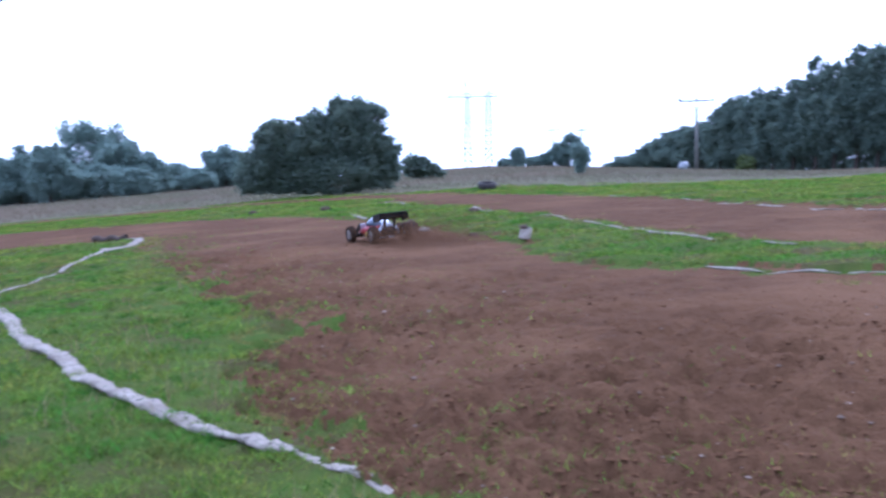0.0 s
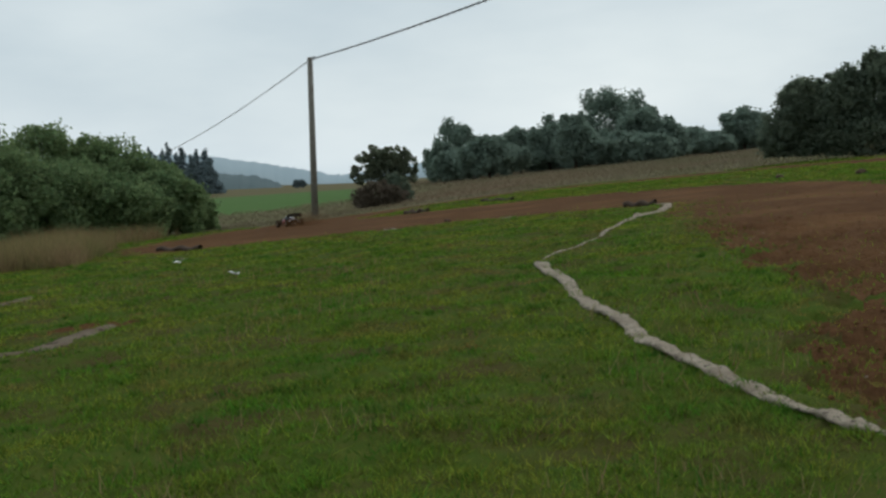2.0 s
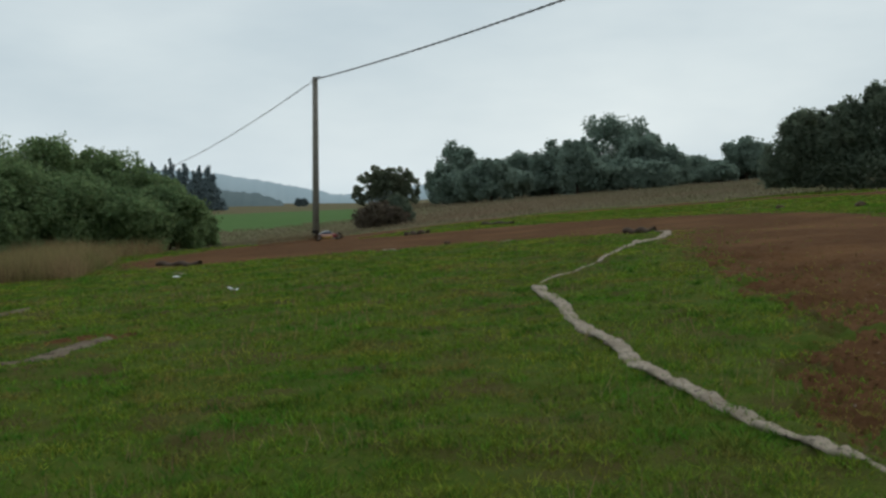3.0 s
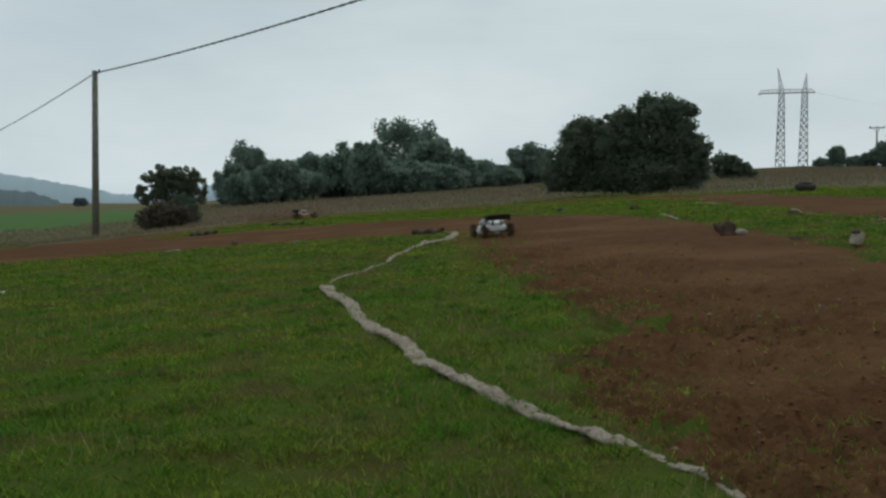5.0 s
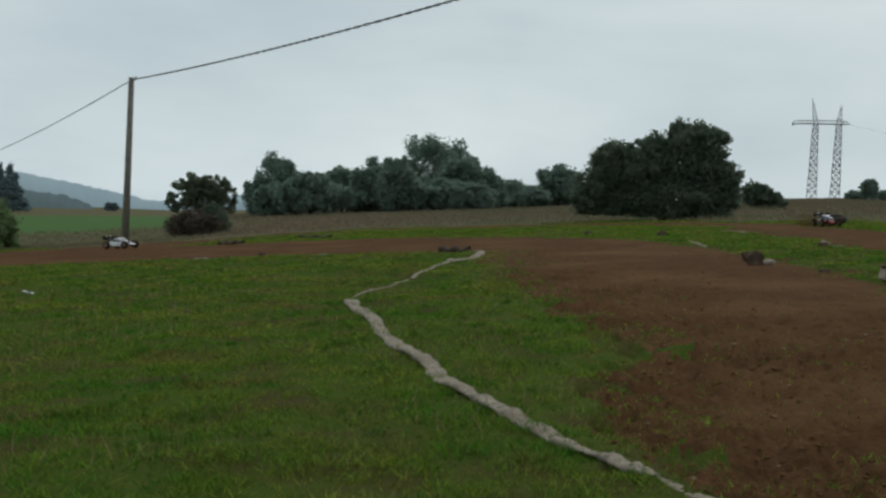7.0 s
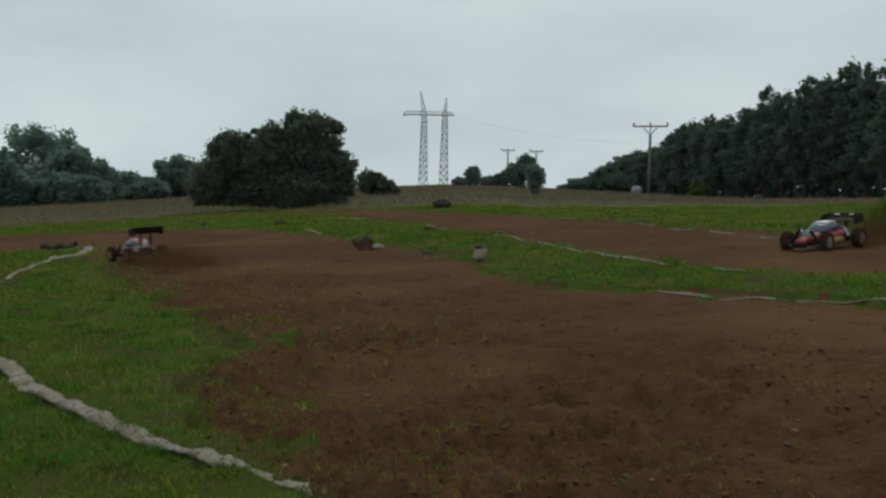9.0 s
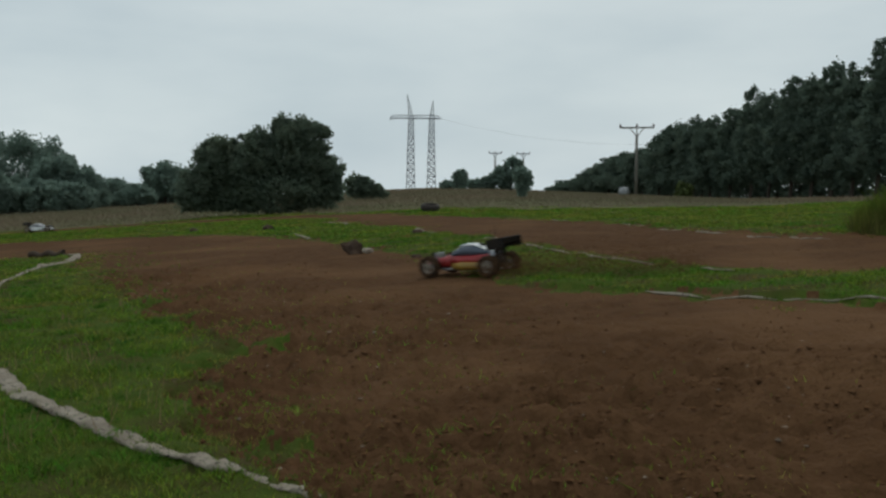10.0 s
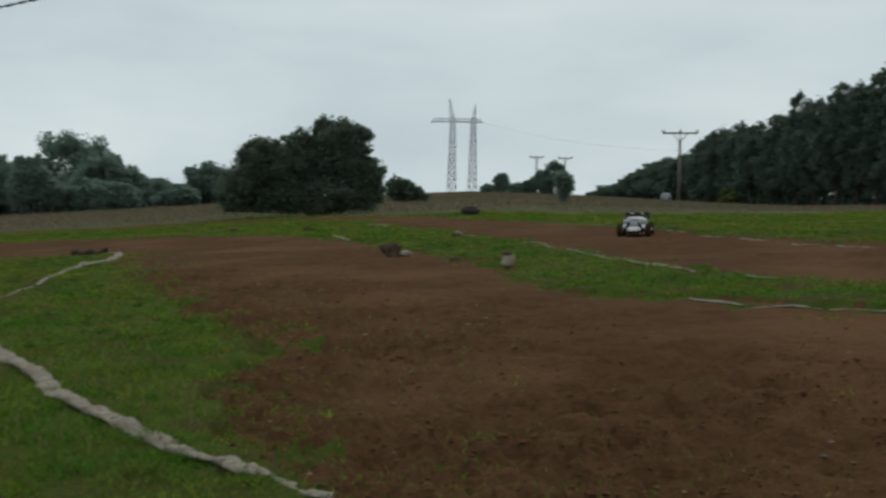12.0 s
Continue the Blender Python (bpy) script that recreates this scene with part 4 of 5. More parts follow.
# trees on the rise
for az, el, hw, d, m in ((4.75, 2.95, 0.45, 120, LEAF_HAZY), (4.05, 2.35, 0.4, 125, LEAF_HAZY), (5.6, 2.45, 0.5, 125, LEAF_HAZY), (6.3, 2.6, 0.4, 125, LEAF_HAZY), (7.0, 3.2, 0.55, 125, LEAF_HAZY), (7.6, 3.75, 0.6, 124, LEAF_HAZY), (8.2, 3.1, 0.45, 122, LEAF_HAZY)):
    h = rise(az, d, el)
    tree("broadleaf_tree", az, d, lobes_for(2.3 * d * math.tan(radians(hw)), h, 7, 0, 0.8, int(az * 10)), 0.2, 1500, m, "broadleaf tree on the rise, green greyed for haze", "tree", 0.6, 0.1, "trees on the rise")
h = rise(8.25, 46, 3.1)
tree("young_tree", 8.25, 46, [(0, 0, h * 0.75, 0.42, 0.4, h * 0.25), (0.05, 0, h * 0.5, 0.36, 0.35, h * 0.3), (-0.05, 0, h * 0.25, 0.22, 0.22, h * 0.2)], 0.07, 1500, LEAF_HAZY, "narrow young tree standing alone in the meadow", "tree", 0.7, 0.05)


# ---- poles, cable and pylon ----
def wood_pole(base, height, r):
    ob = empty("utility_pole", Matrix.Translation(base))
    bm = bmesh.new()
    rod(bm, (0, 0, -0.6), (0, 0, height), r, r * 0.72, 14)
    part("shaft", bm, WOOD, ob, smooth=True)
    bm = bmesh.new()
    rod(bm, (-0.05, 0, height - 0.12), (0.5, -0.3, height - 0.12), 0.045)
    rod(bm, (0.42, -0.25, height - 0.12), (0.42, -0.25, height + 0.02), 0.06, 0.04)
    part("bracket", bm, STEEL, ob)
    return tagged(ob, "weathered grey wooden utility pole with one bracket", "utility pole", "cable poles")


P0 = at(-34.33, 55)
top0 = EYE + 55 * math.tan(radians(6.55))
wood_pole(P0, top0 - P0.z, 0.19)
P1 = Vector((17.0, 10.3, 0))
P1.z = land1(P1.x, P1.y)
wood_pole(P1, 8.0, 0.16)
P2 = Vector((-79.6, 80.8, 0))
P2.z = land1(P2.x, P2.y)
wood_pole(P2, 4.6, 0.13)


def cable(a, b, sag, label, r=0.021):
    L = (b - a).length
    n = int(L / 0.16)
    ob = None
    flat = Vector((b.x - a.x, b.y - a.y, 0)).normalized()
    side = Vector((flat.y, -flat.x, 0))
    for strand in range(2):
        pts = []
        for i in range(n + 1):
            t = i / n
            c = a.lerp(b, t) - Vector((0, 0, sag * 4 * t * (1 - t)))
            ph = L * t / 1.1 * 6.2832 + math.pi * strand + 1.2 * math.sin(L * t * 0.7)
            pts.append(c + side * (0.018 * math.cos(ph)) + Vector((0, 0, 0.026 * math.sin(ph))))
        o = tube("overhead_cable" if strand == 0 else "strand", pts, r, CABLE, ob)
        ob = ob or o
    tagged(ob, label, "cable", "overhead cables")


cable(Vector((P0.x, P0.y, top0 - 0.12)), Vector((P1.x, P1.y, P1.z + 7.8)), 0.75, "twisted dark overhead cable sagging from the wooden pole")
cable(Vector((P0.x, P0.y, top0 - 0.12)), Vector((P2.x, P2.y, EYE + 113 * math.tan(radians(0.75)))), 0.9, "twisted dark overhead cable running down the valley", 0.014)


def t_pole(az, d, el, half, thick):
    base = at(az, d)
    h = rise(az, d, el)
    ob = empty("power_pole", Matrix.Translation(base) @ Matrix.Rotation(-radians(az), 4, "Z"))
    bm = bmesh.new()
    rod(bm, (0, 0, -0.4), (0, 0, h - 1.0), thick * 1.15, thick * 0.8, 10)
    part("shaft", bm, WOOD, ob, smooth=True)
    bm = bmesh.new()
    box(bm, 0, 0, h - 0.12, 2 * half, thick * 0.95, thick * 0.95)
    rod(bm, (0, 0, h - 1.05), (half * 0.45, 0, h - 0.12), thick * 0.28)
    rod(bm, (0, 0, h - 1.05), (-half * 0.45, 0, h - 0.12), thick * 0.28)
    rod(bm, (0, 0, h - 1.1), (0, 0, h), thick * 0.3)
    part("crossarm", bm, STEEL if d > 150 else WOOD, ob)
    for x in (-half * 0.97, 0, half * 0.97):
        bm = bmesh.new()
        rod(bm, (x, 0, h - 0.1), (x, 0, h + 0.28), thick * 0.55, thick * 0.4, 8)
        rod(bm, (x, 0, h + 0.02), (x, 0, h + 0.1), thick * 0.75, thick * 0.75, 8)
        part("insulator", bm, CERAMIC, ob)
    tagged(ob, "wooden power pole with a wide crossarm and three insulators", "power pole", "power line poles")
    return base + Vector((0, 0, h))


t_pole(14.35, 110, 5.35, 1.75, 0.17)
t_pole(6.68, 215, 3.95, 1.3, 0.2)
t_pole(8.23, 215, 3.92, 1.3, 0.2)


def pylon():
    d = 330
    base = at(2.6, d)
    ob = empty("lattice_pylon", Matrix.Translation(base) @ Matrix.Rotation(-radians(2.6), 4, "Z"))
    k = d * math.tan(radians(1.0))
    arm = rise(2.6, d, 5.78)
    for off, tip, lean in ((-0.56, rise(2.04, d, 7.05), -0.22), (0.57, rise(3.17, d, 6.78), 0.07)):
        x0 = off * k
        bm = bmesh.new()
        n = 11

        def corner(t, i):
            w = 1.35 * (1 - t) + 0.75 * t
            return Vector((x0 + w * (-1 if i in (0, 3) else 1), w * (-1 if i < 2 else 1), arm * t - 0.5 * (t == 0)))
        for s in range(n):
            for i in range(4):
                a, b, c = corner(s / n, i), corner((s + 1) / n, i), corner((s + 1) / n, (i + 1) % 4)
                rod(bm, a, b, 0.15, 0.15, 4)
                rod(bm, a, c, 0.085, 0.085, 4)
                rod(bm, corner(s / n, (i + 1) % 4), b, 0.085, 0.085, 4)
                rod(bm, b, c, 0.06, 0.06, 4)
        part("mast", bm, STEEL, ob)
        bm = bmesh.new()
        peak = Vector((x0 + lean * k, 0, tip))
        for i in range(4):
            a = corner(1, i)
            rod(bm, a, peak, 0.10, 0.07, 4)
            for s in (0.25, 0.5, 0.75):
                rod(bm, a.lerp(peak, s), corner(1, (i + 1) % 4).lerp(peak, s), 0.06, 0.06, 4)
                rod(bm, a.lerp(peak, s - 0.25), corner(1, (i + 1) % 4).lerp(peak, s), 0.05, 0.05, 4)
        part("peak", bm, STEEL, ob)
    bm = bmesh.new()
    xs = [-1.72 * k + 2.8 * k * i / 14 for i in range(15)]
    for i in range(14):
        a, b = xs[i], xs[i + 1]
        za, zb = (0.0 if i else -0.4), 0.0
        rod(bm, (a, -0.5, arm + za), (b, -0.5, arm + zb), 0.12, 0.12, 4)
        rod(bm, (a, 0.5, arm + za), (b, 0.5, arm + zb), 0.12, 0.12, 4)
        rod(bm, (a, 0, arm + 1.0 * (0 < i)), (b, 0, arm + 1.0 * (i < 13)), 0.10, 0.10, 4)
        rod(bm, (a, -0.5, arm + za), (b, 0, arm + 1.0 * (i < 13)), 0.07, 0.07, 4)
    part("crossarm", bm, STEEL, ob)
    tagged(ob, "grey steel lattice portal pylon with two masts", "pylon")
    a = base + Matrix.Rotation(-radians(2.6), 4, "Z").to_3x3() @ Vector((1.05 * k, 0, arm))
    b = at(23.0, 300, 20.0)
    pts = [a.lerp(b, t) - Vector((0, 0, 6.0 * 4 * t * (1 - t))) for t in (i / 40 for i in range(41))]
    tagged(tube("overhead_cable", pts, 0.018, CABLE), "thin power line leaving the lattice pylon", "cable", "overhead cables")


pylon()

# ---- grass mound, bale, hills ----


def mound():
    c = at(31.0, 11.4)
    bm = bmesh.new()
    bmesh.ops.create_grid(bm, x_segments=34, y_segments=24, size=1)
    for v in bm.verts:
        x, y = v.co.x * 1.15, v.co.y * 1.0
        e = max(0.0, 1 - math.hypot(v.co.x, v.co.y) ** 2)
        g = c + Vector((x, y, 0))
        v.co = Vector((g.x, g.y, land1(g.x, g.y) - 0.05 + 0.43 * e ** 0.7 + 0.06 * noise.noise(Vector((x * 3, y * 3, 1))) * e))
    ob = part("earth_mound", bm, GRASS_SOIL, smooth=True)
    tagged(ob, "low earth mound overgrown with rank grass", "mound")
    n = 9000
    u = rng.uniform(-1, 1, (n, 2))
    u = u[np.hypot(u[:, 0], u[:, 1]) < 1]
    x, y = c.x + u[:, 0] * 1.15, c.y + u[:, 1]
    e = np.maximum(0, 1 - u[:, 0] ** 2 - u[:, 1] ** 2)
    z = land(x, y) - 0.05 + 0.43 * e ** 0.7
    tagged(blades("mound_grass", x, y, z, rng.uniform(0.08, 0.28, len(x)), np.full(len(x), 0.014), 0.5, mat("rank_grass", (0.12, 0.155, 0.025), 0.9, second=(0.09, 0.14, 0.022), scale=1.5, island=0.35, hue_random=0.02, third=(0.16, 0.135, 0.05), third_scale=1.4, spec=0.05, thin=0.3)), "rank yellow-green grass on the mound", "grass", kind="stuff")


mound()


def bale():
    bm = bmesh.new()
    rod(bm, (-0.42, 0, 0.42), (0.42, 0, 0.42), 0.45, 0.45, 20)
    bmesh.ops.bevel(bm, geom=[e for e in bm.edges if len(e.link_faces) == 2 and e.calc_face_angle(0) > 1], offset=0.12, segments=3, affect="EDGES")
    ob = part("hay_bale", bm, WRAP, smooth=True)
    ob.matrix_basis = Matrix.Translation(at(13.7, 100, -0.05)) @ Matrix.Rotation(0.3, 4, "Z")
    tagged(ob, "round hay bale wrapped in pale grey foil", "hay bale")


bale()


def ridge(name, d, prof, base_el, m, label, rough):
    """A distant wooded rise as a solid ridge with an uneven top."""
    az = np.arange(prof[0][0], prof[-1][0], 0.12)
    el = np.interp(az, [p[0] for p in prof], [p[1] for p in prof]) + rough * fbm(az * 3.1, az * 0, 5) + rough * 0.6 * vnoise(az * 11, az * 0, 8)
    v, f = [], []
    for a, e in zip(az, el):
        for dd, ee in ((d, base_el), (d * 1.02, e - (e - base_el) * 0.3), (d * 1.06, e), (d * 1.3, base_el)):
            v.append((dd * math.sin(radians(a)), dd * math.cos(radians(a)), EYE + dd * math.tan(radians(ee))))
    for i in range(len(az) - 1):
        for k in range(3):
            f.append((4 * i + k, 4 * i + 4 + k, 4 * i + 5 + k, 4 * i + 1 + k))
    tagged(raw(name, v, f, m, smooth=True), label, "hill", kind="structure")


ridge("backdrop", 1500, [(-66, 1.0), (-46, 1.5), (-42, 1.5), (-39.3, 1.28), (-35.3, 0.62), (-33.4, 0.25), (-32.4, 0.15)], -1.6, HAZY_HILL, "wooded hill across the valley, coloured pale blue for haze", 0.06)
ridge("backdrop", 1900, [(-36, -0.2), (-33, 0.15), (-30, 0.5), (-27, 0.95), (-20, 0.9)], -1.6, HAZY_HILL, "wooded hill farther down the valley, coloured pale blue for haze", 0.05)
ridge("backdrop", 420, [(-41, 0.35), (-39.4, 0.45), (-37.5, 0.25), (-36.2, -0.15), (-35.8, -0.5)], -1.5, HAZY_FARWOOD, "dark spruce wood across the valley, tinted blue-grey for haze", 0.10)
for az in (-35.2, -34.9):
    tree("broadleaf_tree", az, 300, lobes_for(2.6, 2.2, 4, 0, 0.8, 9), 0.3, 500, HAZY_FARWOOD, "single small tree in the valley fields", "tree", 0.5, 0.1, "valley trees")

# ---- race cars ----


def loft(bm, sections, n=14, power=2.6):
    """Skin through cross-sections (y, half width, bottom, top)."""
    rings = []
    for y, hw, z0, z1 in sections:
        ring = []
        for k in range(n):
            a = 6.28318 * k / n
            c, s = math.cos(a), math.sin(a)
            ring.append(bm.verts.new((hw * math.copysign(abs(c) ** (2 / power), c), y, (z0 + z1) / 2 + (z1 - z0) / 2 * math.copysign(abs(s) ** (2 / power), s))))
        rings.append(ring)
    for a, b in zip(rings, rings[1:]):
        for k in range(n):
            bm.faces.new((a[k], a[(k + 1) % n], b[(k + 1) % n], b[k]))
    bm.faces.new(rings[0])
    bm.faces.new(rings[-1][::-1])
    bmesh.ops.recalc_face_normals(bm, faces=bm.faces[:])


def wheel(car, x, y, r, w):
    hub = bmesh.new()
    rod(hub, (-w * 0.3, 0, 0), (w * 0.3, 0, 0), r * 0.16, r * 0.16, 10)
    ob = part("wheel", hub, ALLOY, car)
    ob.matrix_basis = pose(x, y, r)
    seg = 26
    bm = bmesh.new()
    prof = [(0.62, -0.46), (0.86, -0.5), (0.97, -0.38), (1.0, 0), (0.97, 0.38), (0.86, 0.5), (0.62, 0.46)]
    ring = [[bm.verts.new((q * w, r * p * math.cos(6.28318 * i / seg), r * p * math.sin(6.28318 * i / seg))) for p, q in prof] for i in range(seg)]
    for i in range(seg):
        for j in range(len(prof)):
            bm.faces.new((ring[i][j], ring[(i + 1) % seg][j], ring[(i + 1) % seg][(j + 1) % len(prof)], ring[i][(j + 1) % len(prof)]))
    for i in range(seg):
        for q in (-0.28, 0.0, 0.28):
            a = 6.28318 * (i + (0.5 if q == 0 else 0)) / seg
            box(bm, q * w, r * math.cos(a), r * math.sin(a), w * 0.16, r * 0.09, r * 0.09, 0, Matrix.Rotation(a, 4, "X"))
    bmesh.ops.recalc_face_normals(bm, faces=bm.faces[:])
    part("tyre", bm, TYRE, ob, "dusty black block-tread tyre")
    bm = bmesh.new()
    side = 1 if x > 0 else -1
    face = side * w * 0.33
    prof = [(0.55, -0.4), (0.66, -0.42), (0.66, 0.42), (0.55, 0.4)]
    ring = [[bm.verts.new((q * w, r * p * math.cos(6.28318 * i / seg), r * p * math.sin(6.28318 * i / seg))) for p, q in prof] for i in range(seg)]
    for i in range(seg):
        for j in range(4):
            bm.faces.new((ring[i][j], ring[(i + 1) % seg][j], ring[(i + 1) % seg][(j + 1) % 4], ring[i][(j + 1) % 4]))
    for i in range(6):
        a = 6.28318 * i / 6
        box(bm, face, r * 0.37 * math.cos(a), r * 0.37 * math.sin(a), w * 0.12, r * 0.56, r * 0.17, 0, Matrix.Rotation(a, 4, "X"))
    rod(bm, (face - 0.012, 0, 0), (face + 0.012, 0, 0), r * 0.2, r * 0.2, 12)
    bmesh.ops.recalc_face_normals(bm, faces=bm.faces[:])
    part("rim", bm, RIM, ob, "off-white spoked rim")
    return ob


def race_car(label, nose, flank, flank_right, roof, skirt, spray_seed, cabin=GLASS, rear=None, spray=26000, wide=1.0, grain=1.0, lift=0.26, wing_up=0.0):
    car = empty("race_car", Matrix())

    def shell(bm, sections, n=14, power=2.6):
        loft(bm, [(y, hw * wide, z0, z1) for y, hw, z0, z1 in sections], n, power)
    bm = bmesh.new()
    loft(bm, [(-0.30, 0.05, 0.045, 0.06), (-0.22, 0.085, 0.04, 0.065), (0.18, 0.085, 0.04, 0.065), (0.30, 0.05, 0.05, 0.075), (0.37, 0.035, 0.075, 0.09)], 12, 5)
    part("chassis", bm, ALLOY, car, "scratched alloy chassis plate")
    bm = bmesh.new()
    shell(bm, [(0.40, 0.03, 0.075, 0.10), (0.36, 0.055, 0.07, 0.125), (0.28, 0.075, 0.065, 0.145), (0.20, 0.085, 0.06, 0.165), (0.13, 0.10, 0.06, 0.175)], 16)
    part("nose", bm, nose, car, smooth=True)
    bm = bmesh.new()
    shell(bm, [(0.13, 0.103, 0.085, 0.176), (0.05, 0.125, 0.08, 0.18), (-0.08, 0.13, 0.08, 0.18), (-0.18, 0.115, 0.085, 0.185), (-0.27, 0.07, 0.10, 0.18)], 16)
    other = bm.copy()
    for half, keep, paint in ((bm, -1, flank), (other, 1, flank_right)):
        bmesh.ops.bisect_plane(half, geom=half.verts[:] + half.edges[:] + half.faces[:], plane_co=(0, 0, 0), plane_no=(keep, 0, 0), clear_inner=True)
        part("side_panel", half, paint, car, smooth=True)
    bm = bmesh.new()
    shell(bm, [(0.12, 0.112, 0.05, 0.105), (0.03, 0.142, 0.045, 0.125), (-0.10, 0.145, 0.045, 0.125), (-0.20, 0.12, 0.05, 0.115)], 14, 4)
    part("skirt", bm, skirt, car, smooth=True)
    bm = bmesh.new()
    shell(bm, [(0.16, 0.06, 0.155, 0.165), (0.09, 0.10, 0.15, 0.222), (0.02, 0.110, 0.15, 0.258), (-0.08, 0.108, 0.15, 0.258), (-0.18, 0.07, 0.16, 0.22), (-0.26, 0.04, 0.165, 0.185)], 16)
    part("windows", bm, cabin, car, "smoked glossy windows" if cabin is GLASS else "pale painted window area", smooth=True)
    bm = bmesh.new()
    shell(bm, [(0.045, 0.06, 0.24, 0.256), (0.0, 0.078, 0.244, 0.267), (-0.09, 0.076, 0.244, 0.266), (-0.19, 0.05, 0.205, 0.224), (-0.25, 0.02, 0.18, 0.196)], 14)
    part("roof", bm, roof, car, smooth=True)
    for x, y in ((-0.05, -0.12), (0.0, -0.12), (0.05, -0.12), (-0.025, -0.145), (0.025, -0.145)):
        bm = bmesh.new()
        box(bm, x, y, 0.258 - 4 * x * x * 3, 0.024, 0.024, 0.012)
        part("decal", bm, BLACK, car, "black checker square")
    # Added tail cover; its default black stands in for dust and shade.
    bm = bmesh.new()
    shell(bm, [(-0.17, 0.118, 0.07, 0.165), (-0.24, 0.10, 0.07, 0.175), (-0.31, 0.06, 0.08, 0.16)], 14, 3)
    part("tail_cover", bm, rear or BLACK, car, "tail cover added at the dusty, shaded rear", smooth=True)
    for s in (-1, 1):
        bm = bmesh.new()
        box(bm, s * 0.06, -0.29, 0.185 + wing_up / 2, 0.012, 0.05, 0.15 + wing_up, 0.003, Matrix.Rotation(0.35, 4, "X"))
        part("wing_mount", bm, BLACK, car)
    bm = bmesh.new()
    box(bm, 0, -0.325, 0.262 + wing_up, 0.34, 0.13, 0.012, 0.004, Matrix.Rotation(-0.30, 4, "X"))
    box(bm, 0, -0.388, 0.298 + wing_up, 0.34, 0.055, 0.012, 0.004, Matrix.Rotation(-0.85, 4, "X"))
    wing = part("wing", bm, BLACK, car, "black rear wing")
    for s in (-1, 1):
        bm = bmesh.new()
        box(bm, s * 0.172, -0.335, 0.267 + wing_up, 0.008, 0.16, 0.085, 0.003, Matrix.Rotation(-0.15, 4, "X"))
        part("end_plate", bm, BLACK, wing)
    for i, s in enumerate((-1, 1)):
        bm = bmesh.new()
        box(bm, s * 0.075, -0.384, 0.309 + wing_up, 0.05, 0.012, 0.003, 0.0, Matrix.Rotation(-0.85, 4, "X"))
        part("decal", bm, WHITE, wing, "worn white wing decal bar")
    bm = bmesh.new()
    box(bm, 0, 0.40, 0.06, 0.15, 0.035, 0.045, 0.012)
    part("bumper", bm, BLACK, car)
    for y in (0.285, -0.275):
        bm = bmesh.new()
        box(bm, 0, y, 0.15, 0.15, 0.012, 0.085, 0.003)
        part("shock_tower", bm, ALLOY, car)
        for s in (-1, 1):
            bm = bmesh.new()
            rod(bm, (s * 0.04, y - 0.03, 0.065), (s * 0.165, y - 0.01, 0.08), 0.011)
            rod(bm, (s * 0.04, y + 0.03, 0.065), (s * 0.165, y + 0.01, 0.08), 0.011)
            rod(bm, (s * 0.05, y, 0.13), (s * 0.165, y, 0.105), 0.006)
            part("suspension_arm", bm, BLACK, car)
            bm = bmesh.new()
            rod(bm, (s * 0.065, y + 0.02, 0.185), (s * 0.13, y + 0.02, 0.085), 0.017, 0.017, 10)
            rod(bm, (s * 0.055, y + 0.02, 0.20), (s * 0.14, y + 0.02, 0.07), 0.008, 0.008, 8)
            part("shock_absorber", bm, BLACK if y > 0 else ALLOY, car)
    bm = bmesh.new()
    rod(bm, (0.05, -0.20, 0.27), (0.07, -0.24, 0.42), 0.003, 0.002, 6)
    part("antenna", bm, BLACK, car)
    bm = bmesh.new()
    rod(bm, (-0.1, -0.05, 0.09), (-0.13, -0.28, 0.10), 0.022, 0.016, 10)
    part("exhaust", bm, BLACK, car)
    wheels = [wheel(car, sx * (0.2 if y > 0 else 0.2), y, 0.088, 0.082 if y < 0 else 0.074) for y in (0.275, -0.285) for sx in (-1, 1)]
    # soil thrown up behind the rear wheels
    q = np.random.default_rng(spray_seed)
    n = spray
    back = q.random(n) ** 1.2
    side = q.choice([-0.2, 0.2], n) * (1 - 0.3 * back) + q.normal(0, 0.05 + 0.20 * back)
    z = np.abs(q.normal(0, 0.05 + lift * back * (1.25 - back))) + 0.01
    c = np.stack([side, -0.22 - 1.7 * back, z], -1)
    base = np.array([(1, 0, -0.5), (-0.6, 0.9, -0.5), (-0.6, -0.9, -0.5), (0, 0, 1)])
    s = grain * np.where(q.random(n) < 0.13, 0.0034, 0.0018) * q.lognormal(0, 0.4, n)
    v = c[:, None] + base[None] * s[:, None, None] * q.uniform(0.6, 1.4, (n, 4, 1))
    f = np.array([(0, 1, 3), (1, 2, 3), (2, 0, 3), (0, 2, 1)])
    ob = raw("dirt_spray", v.reshape(-1, 3), (f[None] + 4 * np.arange(n)[:, None, None]).reshape(-1, 3), CLOD, car)
    ob["label"] = "spray of brown soil crumbs"
    for ob in car.children_recursive:
        ob.data.transform(Matrix.Scale(0.9, 4))
        ob.location = ob.location * 0.9
    tagged(car, label, "race car", "radio controlled race cars")
    return car, wheels


car_a, wheels_a = race_car("red and yellow model buggy with white roof and black wing", RED, RED, PINK, WHITE, YELLOW, 1)
car_b, wheels_b = race_car("white model buggy with dark windows and black rear wing", WHITE, WHITE, WHITE, WHITE, WHITE, 2, cabin=mat("pale_window", (0.34, 0.35, 0.36), 0.3, second=(0.05, 0.05, 0.055), scale=22), rear=WHITE, spray=3000, wide=1.6)
car_c, wheels_c = race_car("salmon and white model buggy with black rear wing throwing up soil", PINK, PINK, PINK, PINK, BLACK, 3, spray=34000, grain=1.15, lift=0.13, wing_up=0.085)

